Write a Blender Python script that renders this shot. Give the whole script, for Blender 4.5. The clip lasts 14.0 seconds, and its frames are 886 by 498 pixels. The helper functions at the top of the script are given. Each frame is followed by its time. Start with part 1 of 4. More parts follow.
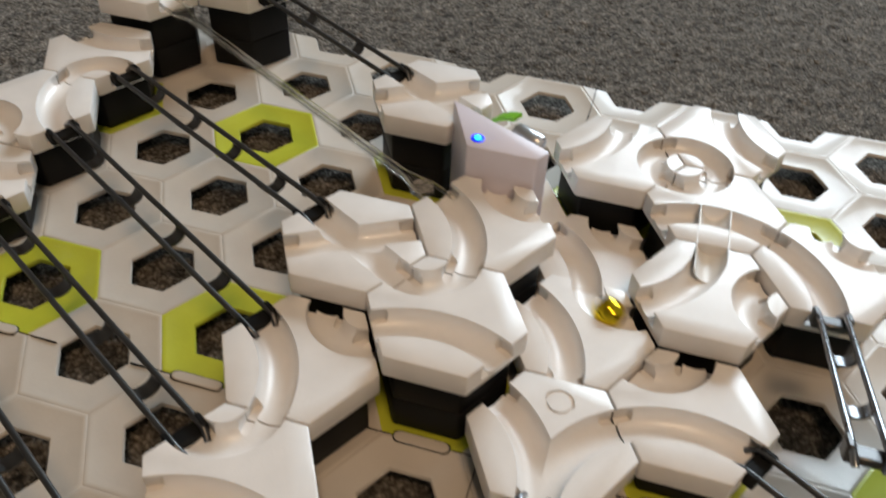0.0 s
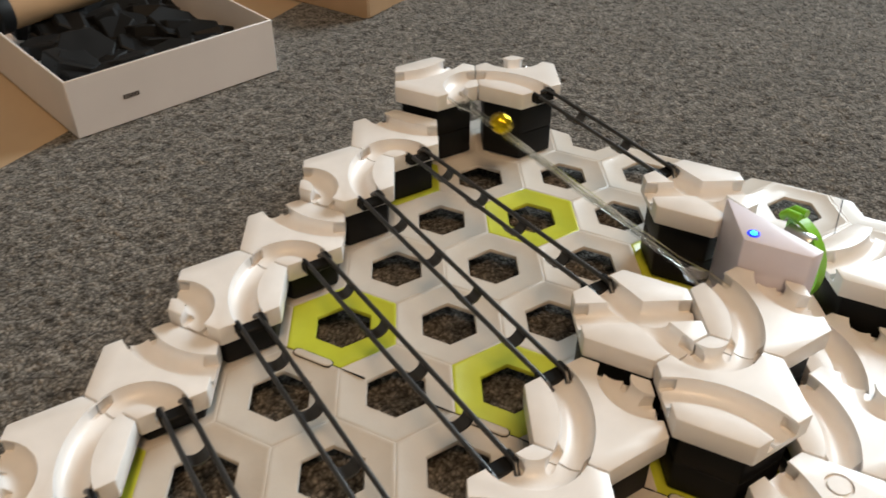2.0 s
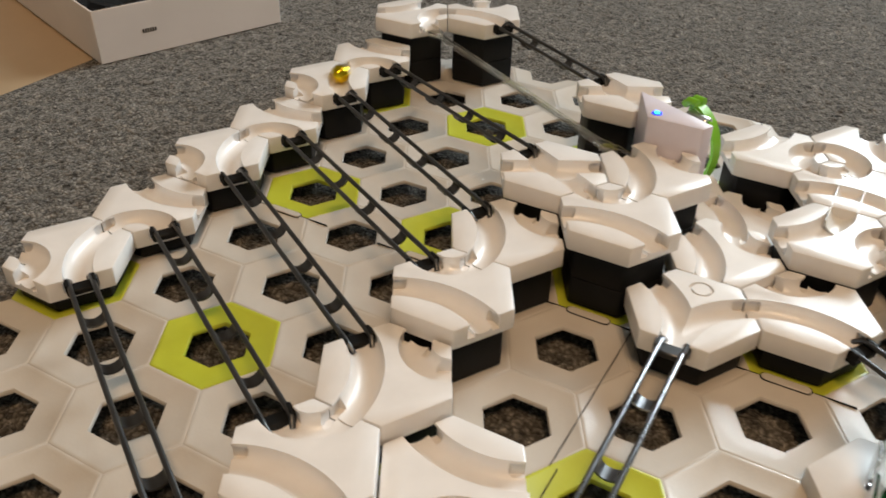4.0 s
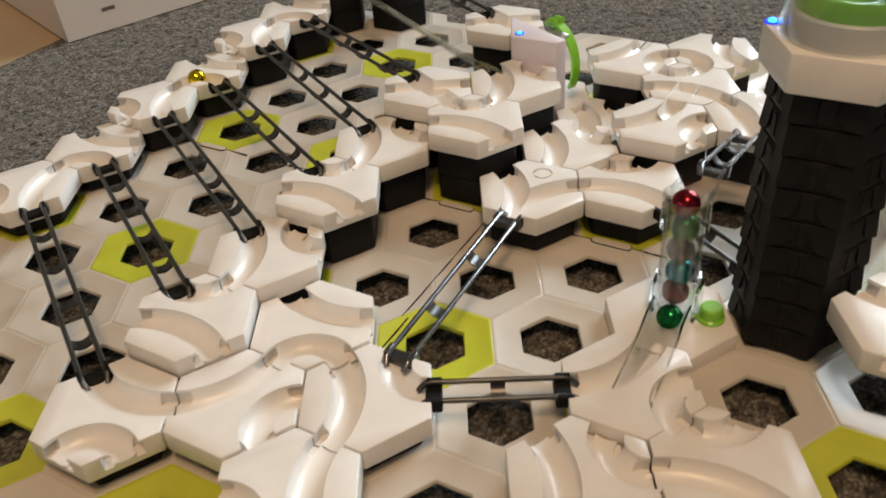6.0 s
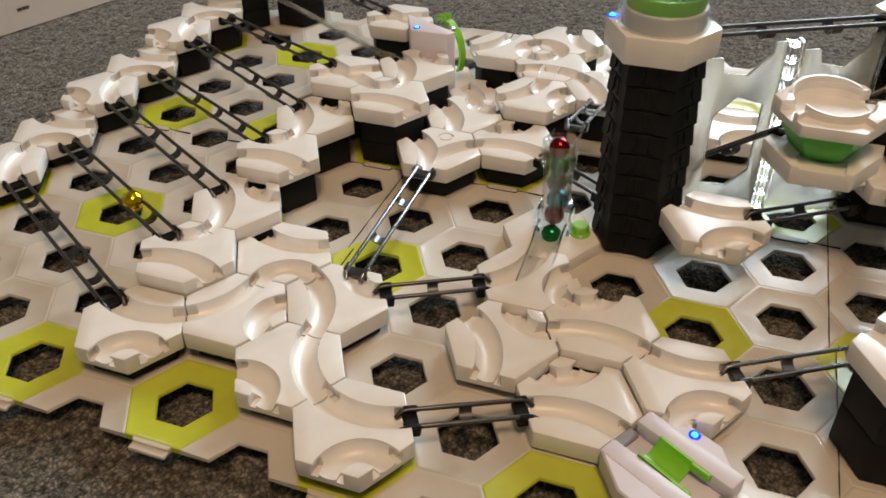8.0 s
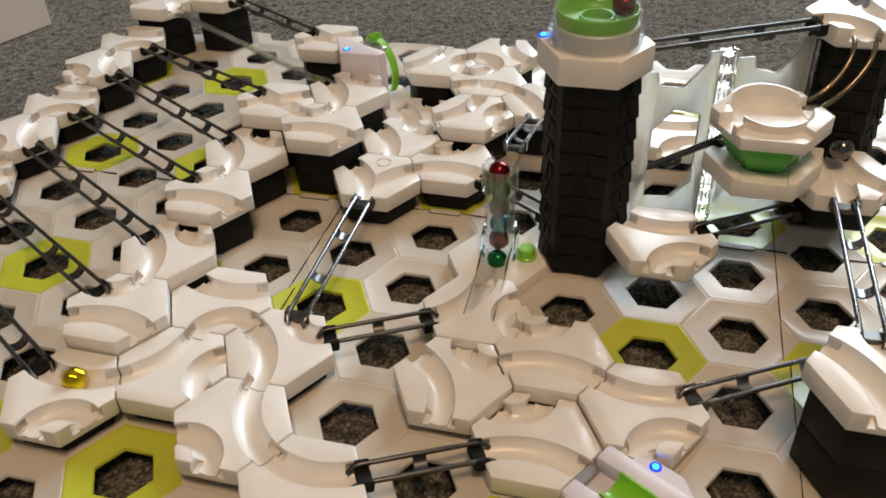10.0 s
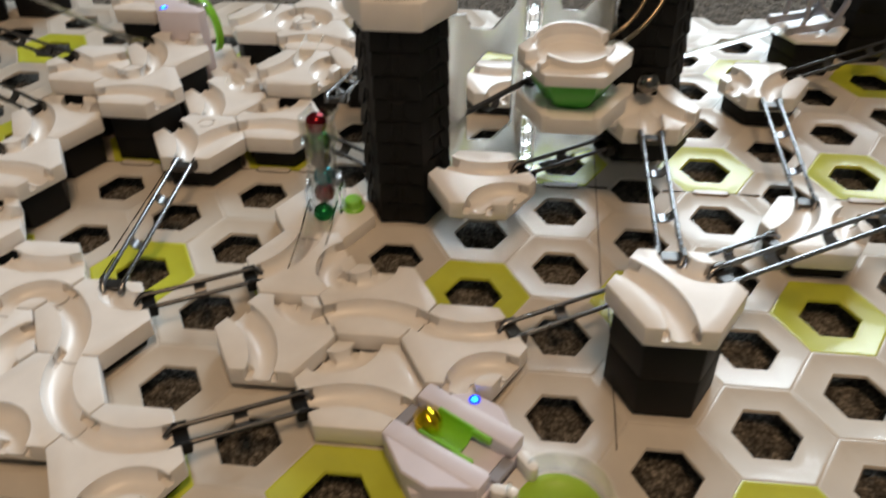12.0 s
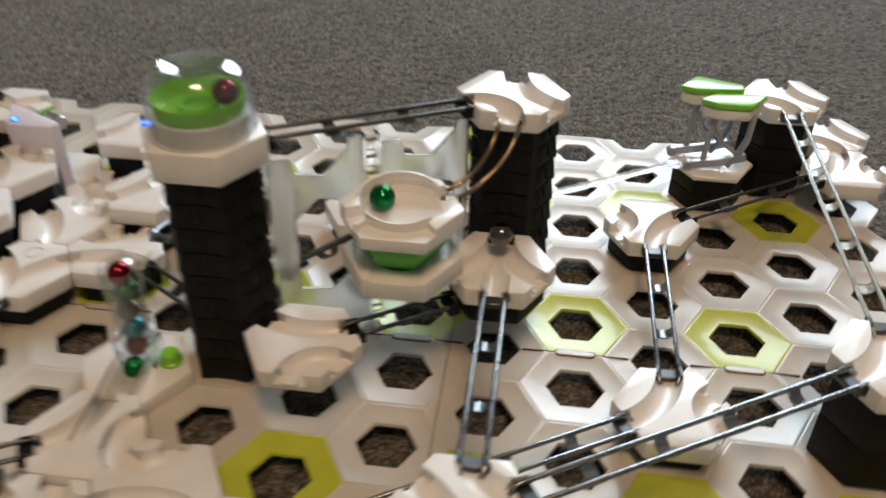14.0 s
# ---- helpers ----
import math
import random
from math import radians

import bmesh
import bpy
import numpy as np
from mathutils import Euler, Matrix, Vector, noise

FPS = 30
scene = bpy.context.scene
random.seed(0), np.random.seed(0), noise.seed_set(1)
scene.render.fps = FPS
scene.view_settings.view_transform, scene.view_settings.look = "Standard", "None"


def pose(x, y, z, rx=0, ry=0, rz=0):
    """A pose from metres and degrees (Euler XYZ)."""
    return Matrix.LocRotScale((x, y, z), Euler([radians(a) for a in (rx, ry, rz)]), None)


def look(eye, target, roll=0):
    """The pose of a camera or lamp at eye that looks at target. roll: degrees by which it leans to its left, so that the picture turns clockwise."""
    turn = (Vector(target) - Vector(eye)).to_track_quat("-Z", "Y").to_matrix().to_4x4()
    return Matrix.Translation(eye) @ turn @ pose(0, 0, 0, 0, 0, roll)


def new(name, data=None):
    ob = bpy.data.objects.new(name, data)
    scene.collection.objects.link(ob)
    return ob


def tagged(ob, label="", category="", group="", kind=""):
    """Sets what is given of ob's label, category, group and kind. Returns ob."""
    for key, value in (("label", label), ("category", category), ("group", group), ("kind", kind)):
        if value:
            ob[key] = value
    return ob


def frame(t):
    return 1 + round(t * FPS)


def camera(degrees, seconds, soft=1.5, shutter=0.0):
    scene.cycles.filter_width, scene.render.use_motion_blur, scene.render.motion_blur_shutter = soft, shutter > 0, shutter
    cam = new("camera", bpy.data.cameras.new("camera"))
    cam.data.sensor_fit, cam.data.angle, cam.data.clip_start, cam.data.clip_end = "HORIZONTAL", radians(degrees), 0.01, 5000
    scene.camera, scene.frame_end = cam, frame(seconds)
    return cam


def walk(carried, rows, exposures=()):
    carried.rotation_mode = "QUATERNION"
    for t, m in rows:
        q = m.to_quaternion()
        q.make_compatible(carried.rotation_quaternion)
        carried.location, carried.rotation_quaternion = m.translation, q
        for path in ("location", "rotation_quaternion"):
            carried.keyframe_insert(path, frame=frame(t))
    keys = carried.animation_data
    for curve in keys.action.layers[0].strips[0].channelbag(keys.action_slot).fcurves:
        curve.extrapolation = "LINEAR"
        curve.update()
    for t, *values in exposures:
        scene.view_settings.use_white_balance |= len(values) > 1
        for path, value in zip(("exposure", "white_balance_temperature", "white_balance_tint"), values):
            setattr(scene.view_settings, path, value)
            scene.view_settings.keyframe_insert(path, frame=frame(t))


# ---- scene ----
cam = camera(55.7, 14.0, soft=1.7, shutter=0.5)
PATH = [
    (0, (-0.224, -0.091, 0.261), (-0.593, 1.327, -1.1), 2.8),
    (0.5, (-0.206, -0.098, 0.249), (-0.578, 1.292, -1.14), 1.2),
    (1, (-0.225, -0.107, 0.264), (-0.608, 1.315, -1.089), 2.9),
    (1.5, (-0.251, -0.12, 0.281), (-0.829, 1.316, -0.986), 1.2),
    (2, (-0.266, -0.148, 0.279), (-1.011, 1.273, -0.916), -0.1),
    (2.5, (-0.263, -0.175, 0.253), (-1.037, 1.271, -0.89), 0.7),
    (3, (-0.23, -0.202, 0.235), (-1.018, 1.267, -0.87), 1.6),
    (3.5, (-0.208, -0.22, 0.241), (-1.004, 1.24, -0.871), 1.8),
    (6, (-0.071, -0.263, 0.256), (-0.931, 1.116, -0.911), -4.8),
    (6.5, (-0.095, -0.319, 0.26), (-0.751, 1.129, -0.954), -4.2),
    (7, (-0.082, -0.383, 0.28), (-0.716, 1.08, -0.928), -2.5),
    (7.5, (-0.054, -0.383, 0.295), (-0.656, 1.116, -0.884), -1.4),
    (10, (-0.056, -0.357, 0.306), (-0.51, 1.185, -0.884), -2.6),
    (10.5, (-0.048, -0.351, 0.313), (-0.465, 1.199, -0.881), -2.6),
    (11, (-0.038, -0.351, 0.309), (-0.335, 1.211, -0.904), -0.3),
    (11.5, (-0.04, -0.357, 0.289), (-0.251, 1.158, -0.999), 0.9),
    (12, (-0.021, -0.355, 0.296), (-0.209, 1.19, -0.96), -0.9),
    (12.5, (-0.005, -0.355, 0.336), (-0.156, 1.297, -0.78), -1.5),
    (13, (-0.003, -0.36, 0.344), (-0.146, 1.334, -0.708), -1.6),
    (13.2, (0.001, -0.361, 0.343), (-0.154, 1.337, -0.703), -2.0),
    (13.5, (0.006, -0.356, 0.346), (-0.129, 1.329, -0.723), -1.7),
    (14, (0.059, -0.274, 0.31), (-0.137, 1.355, -0.834), 1.1),
]
EXPOSURES = [(0.0, 0.03, 6300, 10), (0.7, 0.05, 6300, 10), (1.8, 0.38, 6550, 10), (2.5, 0.42, 6550, 10), (3.5, 0.33, 6600, 10), (6.0, 0.32, 6700, 10), (7.5, 0.28, 6650, 10),
             (10.0, 0.28, 6550, 10), (11.5, 0.06, 6600, 10), (12.3, 0.09, 6400, 10), (14.0, 0.11, 6350, 10)]
walk(cam, [(t, look(eye, target, roll)) for t, eye, target, roll in PATH], EXPOSURES)

# ---- light ----
world = bpy.data.worlds.new("world")
scene.world = world
world.use_nodes = True
wn = world.node_tree.nodes
sky = wn.new("ShaderNodeTexSky")
sky.sky_type = "NISHITA"
sky.sun_disc = False
sky.sun_elevation, sky.sun_rotation = radians(30), radians(40)
wn["Background"].inputs[1].default_value = 0.1
world.node_tree.links.new(sky.outputs[0], wn["Background"].inputs[0])


def area_lamp(name, eye, target, size_x, size_y, power, colour):
    lamp = bpy.data.lights.new(name, "AREA")
    lamp.shape, lamp.size, lamp.size_y, lamp.energy, lamp.color = "RECTANGLE", size_x, size_y, power, colour
    ob = new(name, lamp)
    ob.matrix_world = look(eye, target)
    return ob


WINDOW_POWER, LAMP_POWER = 84.0, 18.5
area_lamp("window_light", (0.50, 2.47, 1.50), (0.35, 0.0, 1.50), 1.5, 1.5, WINDOW_POWER, (0.80, 0.93, 1.0))
area_lamp("ceiling_light", (0.25, -0.75, 2.0), (-0.1, 0.0, 0.0), 0.5, 0.5, LAMP_POWER, (1.0, 0.665, 0.39))

# ---- measures ----
P = 0.0525                      # centre to centre of the hexagon cells
S = P / math.sqrt(3)            # side of a cell
THICK = 0.0105                  # thickness of a track tile
GROOVE = 0.0068                 # half width of a marble groove
DEEP = 0.0068
CARPET = -0.0130


def at(i, h, z=0.0):
    return Vector((i * P * math.sqrt(3) / 2, h * P / 2, z))


# ---- materials ----
def material(name, colour, rough=0.5, metal=0.0, vary=0.04, scale=60.0, bump=0.0, bump_scale=800.0, coat=0.0, spec=0.5):
    m = bpy.data.materials.new(name)
    m.use_nodes = True
    nt = m.node_tree
    b = nt.nodes["Principled BSDF"]
    b.inputs["Roughness"].default_value = rough
    b.inputs["Metallic"].default_value = metal
    b.inputs["Coat Weight"].default_value = coat
    b.inputs["Specular IOR Level"].default_value = spec
    co = nt.nodes.new("ShaderNodeTexCoord")
    n1 = nt.nodes.new("ShaderNodeTexNoise")
    n1.inputs["Scale"].default_value = scale
    n1.inputs["Detail"].default_value = 6
    nt.links.new(co.outputs["Object"], n1.inputs["Vector"])
    ramp = nt.nodes.new("ShaderNodeValToRGB")
    lo = [max(0, c * (1 - vary * 2)) for c in colour]
    hi = [min(1, c * (1 + vary)) for c in colour]
    ramp.color_ramp.elements[0].position, ramp.color_ramp.elements[1].position = 0.3, 0.7
    ramp.color_ramp.elements[0].color = (*lo, 1)
    ramp.color_ramp.elements[1].color = (*hi, 1)
    nt.links.new(n1.outputs["Fac"], ramp.inputs["Fac"])
    nt.links.new(ramp.outputs["Color"], b.inputs["Base Color"])
    rr = nt.nodes.new("ShaderNodeMapRange")
    rr.inputs["To Min"].default_value, rr.inputs["To Max"].default_value = max(0, rough - 0.08), min(1, rough + 0.1)
    nt.links.new(n1.outputs["Fac"], rr.inputs["Value"])
    nt.links.new(rr.outputs["Result"], b.inputs["Roughness"])
    if bump:
        n2 = nt.nodes.new("ShaderNodeTexNoise")
        n2.inputs["Scale"].default_value = bump_scale
        n2.inputs["Detail"].default_value = 3
        nt.links.new(co.outputs["Object"], n2.inputs["Vector"])
        bp = nt.nodes.new("ShaderNodeBump")
        bp.inputs["Strength"].default_value = bump
        bp.inputs["Distance"].default_value = 0.0006
        nt.links.new(n2.outputs["Fac"], bp.inputs["Height"])
        nt.links.new(bp.outputs["Normal"], b.inputs["Normal"])
    return m


def clear(name, colour=(1, 1, 1), rough=0.03, ior=1.45, alpha=None):
    m = bpy.data.materials.new(name)
    m.use_nodes = True
    b = m.node_tree.nodes["Principled BSDF"]
    b.inputs["Base Color"].default_value = (*colour, 1)
    b.inputs["Roughness"].default_value = rough
    b.inputs["IOR"].default_value = ior
    b.inputs["Transmission Weight"].default_value = 1.0
    if alpha is not None:
        b.inputs["Alpha"].default_value = alpha
    return m


def glow(name, colour, strength):
    m = bpy.data.materials.new(name)
    m.use_nodes = True
    b = m.node_tree.nodes["Principled BSDF"]
    b.inputs["Base Color"].default_value = (*colour, 1)
    b.inputs["Emission Color"].default_value = (*colour, 1)
    b.inputs["Emission Strength"].default_value = strength
    return m


WHITE = material("white_plastic", (0.79, 0.762, 0.735), 0.31, coat=0.12, vary=0.03, bump=0.12, bump_scale=1500)
PLATE = material("plate_plastic", (0.58, 0.535, 0.475), 0.38, coat=0.2, spec=0.5, vary=0.04, scale=35, bump=0.08, bump_scale=700)
LIME = material("lime_plastic", (0.50, 0.54, 0.04), 0.37, coat=0.22, spec=0.5, vary=0.06, scale=40, bump=0.08)
BLACK = material("black_plastic", (0.0072, 0.0073, 0.0076), 0.55, vary=0.2, bump=0.15, spec=0.2)
DARKSTEEL = material("dark_steel", (0.11, 0.108, 0.108), 0.35, metal=0.9, vary=0.1)
STEEL = material("steel", (0.28, 0.285, 0.30), 0.27, metal=1.0, vary=0.06)
LILAC = material("lilac_white_plastic", (0.70, 0.66, 0.74), 0.38, vary=0.03)
GREEN = material("green_plastic", (0.22, 0.58, 0.03), 0.3, vary=0.05, coat=0.2)
DEEPGREEN = material("deep_green_plastic", (0.11, 0.50, 0.07), 0.3, vary=0.06)
GOLD = material("gold_marble", (0.85, 0.60, 0.02), 0.12, metal=1.0, vary=0.03)
RED = material("red_marble", (0.20, 0.010, 0.018), 0.15, metal=0.85, vary=0.05)
TEAL = material("teal_marble", (0.01, 0.28, 0.33), 0.15, metal=0.85, vary=0.05)
EMERALD = material("emerald_marble", (0.008, 0.17, 0.045), 0.15, metal=0.85, vary=0.05)
SILVER = material("silver_marble", (0.17, 0.16, 0.145), 0.1, metal=1.0, vary=0.03)
CARD = material("white_card", (0.72, 0.68, 0.66), 0.6, vary=0.03, scale=12)
CLEAR = clear("clear_plastic", (0.98, 0.99, 0.985), 0.03, 1.36)
FROST = clear("clear_wall_plastic", (0.93, 0.97, 0.97), 0.26)
FROST.node_tree.nodes["Principled BSDF"].inputs["Transmission Weight"].default_value = 0.8
MILKY = clear("milky_clear_plastic", (0.90, 0.90, 0.88), 0.18, 1.4, 0.95)
MILKY.node_tree.nodes["Principled BSDF"].inputs["Transmission Weight"].default_value = 0.15
VEIL = clear("thin_clear_plastic", (0.93, 0.95, 0.90), 0.12, 1.3, 0.45)
LEDBLUE = glow("blue_led", (0.012, 0.20, 1.0), 7.0)
ALLOY = material("brushed_alloy", (0.62, 0.63, 0.64), 0.32, metal=0.9, vary=0.05)
LEDRING = glow("blue_led_rim", (0.01, 0.035, 0.9), 0.8)
SMOKE = material("smoke_lilac_plastic", (0.27, 0.26, 0.29), 0.35, vary=0.06)


def thin_clear(name, tint=(0.97, 0.98, 0.98)):
    """Thin-walled clear plastic: straight through, with gloss that grows at grazing angles."""
    m = bpy.data.materials.new(name)
    m.use_nodes = True
    nt = m.node_tree
    nt.nodes.remove(nt.nodes["Principled BSDF"])
    through_light, gloss = nt.nodes.new("ShaderNodeBsdfTransparent"), nt.nodes.new("ShaderNodeBsdfGlossy")
    through_light.inputs["Color"].default_value = (*tint, 1)
    gloss.inputs["Roughness"].default_value = 0.06
    edge, mix = nt.nodes.new("ShaderNodeLayerWeight"), nt.nodes.new("ShaderNodeMixShader")
    steep = nt.nodes.new("ShaderNodeMath")
    steep.operation = "POWER"
    steep.inputs[1].default_value = 3.0
    level = nt.nodes.new("ShaderNodeMapRange")
    level.inputs["To Min"].default_value, level.inputs["To Max"].default_value = 0.10, 0.80
    nt.links.new(edge.outputs["Facing"], steep.inputs[0])
    nt.links.new(steep.outputs[0], level.inputs["Value"])
    nt.links.new(level.outputs["Result"], mix.inputs[0])
    nt.links.new(through_light.outputs[0], mix.inputs[1])
    nt.links.new(gloss.outputs[0], mix.inputs[2])
    nt.links.new(mix.outputs[0], nt.nodes["Material Output"].inputs["Surface"])
    return m


SHELL = thin_clear("clear_shell_plastic")
GREENCLEAR = clear("green_tinted_clear_plastic", (0.80, 0.95, 0.76), 0.1, 1.3)
INK = material("printed_ink", (0.03, 0.03, 0.03), 0.7)


def carpet_material():
    m = bpy.data.materials.new("carpet_pile")
    m.use_nodes = True
    nt = m.node_tree
    b = nt.nodes["Principled BSDF"]
    b.inputs["Roughness"].default_value = 0.95
    b.inputs["Specular IOR Level"].default_value = 0.15
    b.inputs["Sheen Weight"].default_value, b.inputs["Sheen Roughness"].default_value = 0.35, 0.45
    b.inputs["Sheen Tint"].default_value = (0.9, 0.85, 0.78, 1)
    co = nt.nodes.new("ShaderNodeTexCoord")
    warp = nt.nodes.new("ShaderNodeTexNoise")
    warp.inputs["Scale"].default_value, warp.inputs["Detail"].default_value = 260, 2
    shift = nt.nodes.new("ShaderNodeMix")
    shift.data_type = "VECTOR"
    shift.inputs["Factor"].default_value = 0.0035
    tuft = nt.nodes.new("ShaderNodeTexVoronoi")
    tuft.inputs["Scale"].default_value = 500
    n2 = nt.nodes.new("ShaderNodeTexNoise")
    n2.inputs["Scale"].default_value, n2.inputs["Detail"].default_value = 11, 4
    nt.links.new(co.outputs["Object"], warp.inputs["Vector"])
    nt.links.new(co.outputs["Object"], shift.inputs["A"])
    nt.links.new(warp.outputs["Color"], shift.inputs["B"])
    nt.links.new(shift.outputs["Result"], tuft.inputs["Vector"])
    nt.links.new(co.outputs["Object"], n2.inputs["Vector"])
    # tuft tops light, edges dark: the shade between tufts is put into the colour
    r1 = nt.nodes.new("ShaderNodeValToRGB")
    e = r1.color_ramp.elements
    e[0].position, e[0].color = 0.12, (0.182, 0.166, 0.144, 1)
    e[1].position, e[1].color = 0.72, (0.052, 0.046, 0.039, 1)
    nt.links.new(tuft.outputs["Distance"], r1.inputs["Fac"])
    tone = nt.nodes.new("ShaderNodeSeparateColor")
    nt.links.new(tuft.outputs["Color"], tone.inputs["Color"])
    spread = nt.nodes.new("ShaderNodeMapRange")
    spread.inputs["To Min"].default_value, spread.inputs["To Max"].default_value = 0.45, 1.45
    nt.links.new(tone.outputs[0], spread.inputs["Value"])
    wear = nt.nodes.new("ShaderNodeMapRange")
    wear.inputs["From Min"].default_value, wear.inputs["From Max"].default_value = 0.3, 0.7
    wear.inputs["To Min"].default_value, wear.inputs["To Max"].default_value = 0.85, 1.12
    nt.links.new(n2.outputs["Fac"], wear.inputs["Value"])
    n3 = nt.nodes.new("ShaderNodeTexNoise")
    n3.inputs["Scale"].default_value, n3.inputs["Detail"].default_value = 150, 3
    nt.links.new(co.outputs["Object"], n3.inputs["Vector"])
    clump = nt.nodes.new("ShaderNodeMapRange")
    clump.inputs["From Min"].default_value, clump.inputs["From Max"].default_value = 0.34, 0.66
    clump.inputs["To Min"].default_value, clump.inputs["To Max"].default_value = 0.5, 1.6
    nt.links.new(n3.outputs["Fac"], clump.inputs["Value"])
    broad = nt.nodes.new("ShaderNodeMath")
    broad.operation = "MULTIPLY"
    nt.links.new(wear.outputs["Result"], broad.inputs[0])
    nt.links.new(clump.outputs["Result"], broad.inputs[1])
    both = nt.nodes.new("ShaderNodeMath")
    both.operation = "MULTIPLY"
    nt.links.new(spread.outputs["Result"], both.inputs[0])
    nt.links.new(broad.outputs[0], both.inputs[1])
    mix = nt.nodes.new("ShaderNodeVectorMath")
    mix.operation = "SCALE"
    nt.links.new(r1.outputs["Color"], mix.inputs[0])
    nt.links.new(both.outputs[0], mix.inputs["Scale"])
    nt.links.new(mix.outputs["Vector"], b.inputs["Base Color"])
    bp = nt.nodes.new("ShaderNodeBump")
    bp.invert = True
    bp.inputs["Strength"].default_value, bp.inputs["Distance"].default_value = 0.6, 0.002
    nt.links.new(tuft.outputs["Distance"], bp.inputs["Height"])
    nt.links.new(bp.outputs["Normal"], b.inputs["Normal"])
    return m


PILE = carpet_material()


# ---- mesh helpers ----
def mesh_of(bm, name, mat, smooth=None):
    me = bpy.data.meshes.new(name)
    bm.normal_update()
    bm.to_mesh(me)
    bm.free()
    me.materials.append(mat)
    if smooth is not None:
        me.polygons.foreach_set("use_smooth", [True] * len(me.polygons))
        me.set_sharp_from_angle(angle=radians(smooth))
    return me


def put(name, me, parent=None, m=None, label=""):
    ob = new(name, me)
    if parent is not None:
        ob.parent = parent
    if m is not None:
        ob.matrix_basis = m
    if label:
        ob["label"] = label
    return ob


def part(name, bm, mat, parent, label="", smooth=40, m=None):
    return put(name, mesh_of(bm, name, mat, smooth), parent, m, label)


def empty(name, m, label, category, group=""):
    ob = new(name)
    ob.empty_display_size = 0.01
    ob.matrix_basis = m
    return tagged(ob, label, category, group)


def prism(bm, points, z0, z1):
    lo = [bm.verts.new((x, y, z0)) for x, y in points]
    hi = [bm.verts.new((x, y, z1)) for x, y in points]
    n = len(points)
    bm.faces.new(lo[::-1])
    bm.faces.new(hi)
    for k in range(n):
        bm.faces.new((lo[k], lo[(k + 1) % n], hi[(k + 1) % n], hi[k]))
    return bm


def hexagon(r, turn=0):
    return [(r * math.cos(radians(60 * k + turn)), r * math.sin(radians(60 * k + turn))) for k in range(6)]


def bevel(bm, width, segments=2, angle=35):
    bm.normal_update()
    es = [e for e in bm.edges if len(e.link_faces) == 2 and e.calc_face_angle(0) > radians(angle)]
    bmesh.ops.bevel(bm, geom=es, offset=width, segments=segments, affect="EDGES", profile=0.5, clamp_overlap=True)
    return bm


def box(bm, x0, y0, z0, x1, y1, z1):
    return prism(bm, [(x0, y0), (x1, y0), (x1, y1), (x0, y1)], z0, z1)


def tube_along(bm, pts, r, n=10, up=(0, 0, 1), profile=None, cap=True):
    """A round bar, or a bar of the given profile (side, up), along points."""
    pts = [Vector(p) for p in pts]
    prof = profile or [(r * math.cos(2 * math.pi * k / n), r * math.sin(2 * math.pi * k / n)) for k in range(n)]
    rings = []
    for k, p in enumerate(pts):
        d = (pts[min(k + 1, len(pts) - 1)] - pts[max(k - 1, 0)]).normalized()
        side = d.cross(Vector(up)).normalized()
        top = side.cross(d)
        rings.append([bm.verts.new(p + side * a + top * b) for a, b in prof])
    n = len(prof)
    for a, b in zip(rings, rings[1:]):
        for k in range(n):
            bm.faces.new((a[k], b[k], b[(k + 1) % n], a[(k + 1) % n]))
    if cap:
        bm.faces.new(rings[0])
        bm.faces.new(rings[-1][::-1])
    return bm


def lathe(bm, prof, n=32):
    """A turned solid from (radius, height) pairs, bottom to top."""
    rings = []
    for r, z in prof:
        rings.append([bm.verts.new((r * math.cos(2 * math.pi * k / n), r * math.sin(2 * math.pi * k / n), z)) for k in range(n)])
    for a, b in zip(rings, rings[1:]):
        for k in range(n):
            bm.faces.new((a[k], a[(k + 1) % n], b[(k + 1) % n], b[k]))
    bm.faces.new(rings[0][::-1])
    bm.faces.new(rings[-1])
    return bm


# ---- track tiles ----
def edge_mid(angle, d=P / 2):
    return Vector((d * math.cos(radians(angle)), d * math.sin(radians(angle)), 0))


def arc_path(a, b):
    """The centre line of a groove from the edge facing a to the edge facing b (degrees), running on past both edges."""
    turn = (b - a) % 360
    if turn > 180:
        a, b, turn = b, a, 360 - turn
    out = 0.004
    pa, pb = edge_mid(a), edge_mid(b)
    da, db = edge_mid(a, 1), edge_mid(b, 1)
    pts = [pa + da * out]
    if turn == 180:
        pts += [pa.lerp(pb, k / 8) for k in range(9)]
    else:
        mid = a + turn / 2
        c = edge_mid(mid, P if turn == 120 else S)
        r = 1.5 * S if turn == 120 else 0.5 * S
        va, vb = pa - c, pb - c
        a0, a1 = math.atan2(va.y, va.x), math.atan2(vb.y, vb.x)
        d = (a1 - a0 + math.pi) % (2 * math.pi) - math.pi
        pts += [c + Vector((r * math.cos(a0 + d * k / 18), r * math.sin(a0 + d * k / 18), 0)) for k in range(19)]
    return pts + [pb + db * out]


def groove_profile(w=GROOVE, deep=DEEP):
    low = [(-w * math.cos(math.pi * k / 10), -deep * math.sin(math.pi * k / 10) ** 0.8) for k in range(11)]
    return low + [(w, 0.006), (-w, 0.006)]


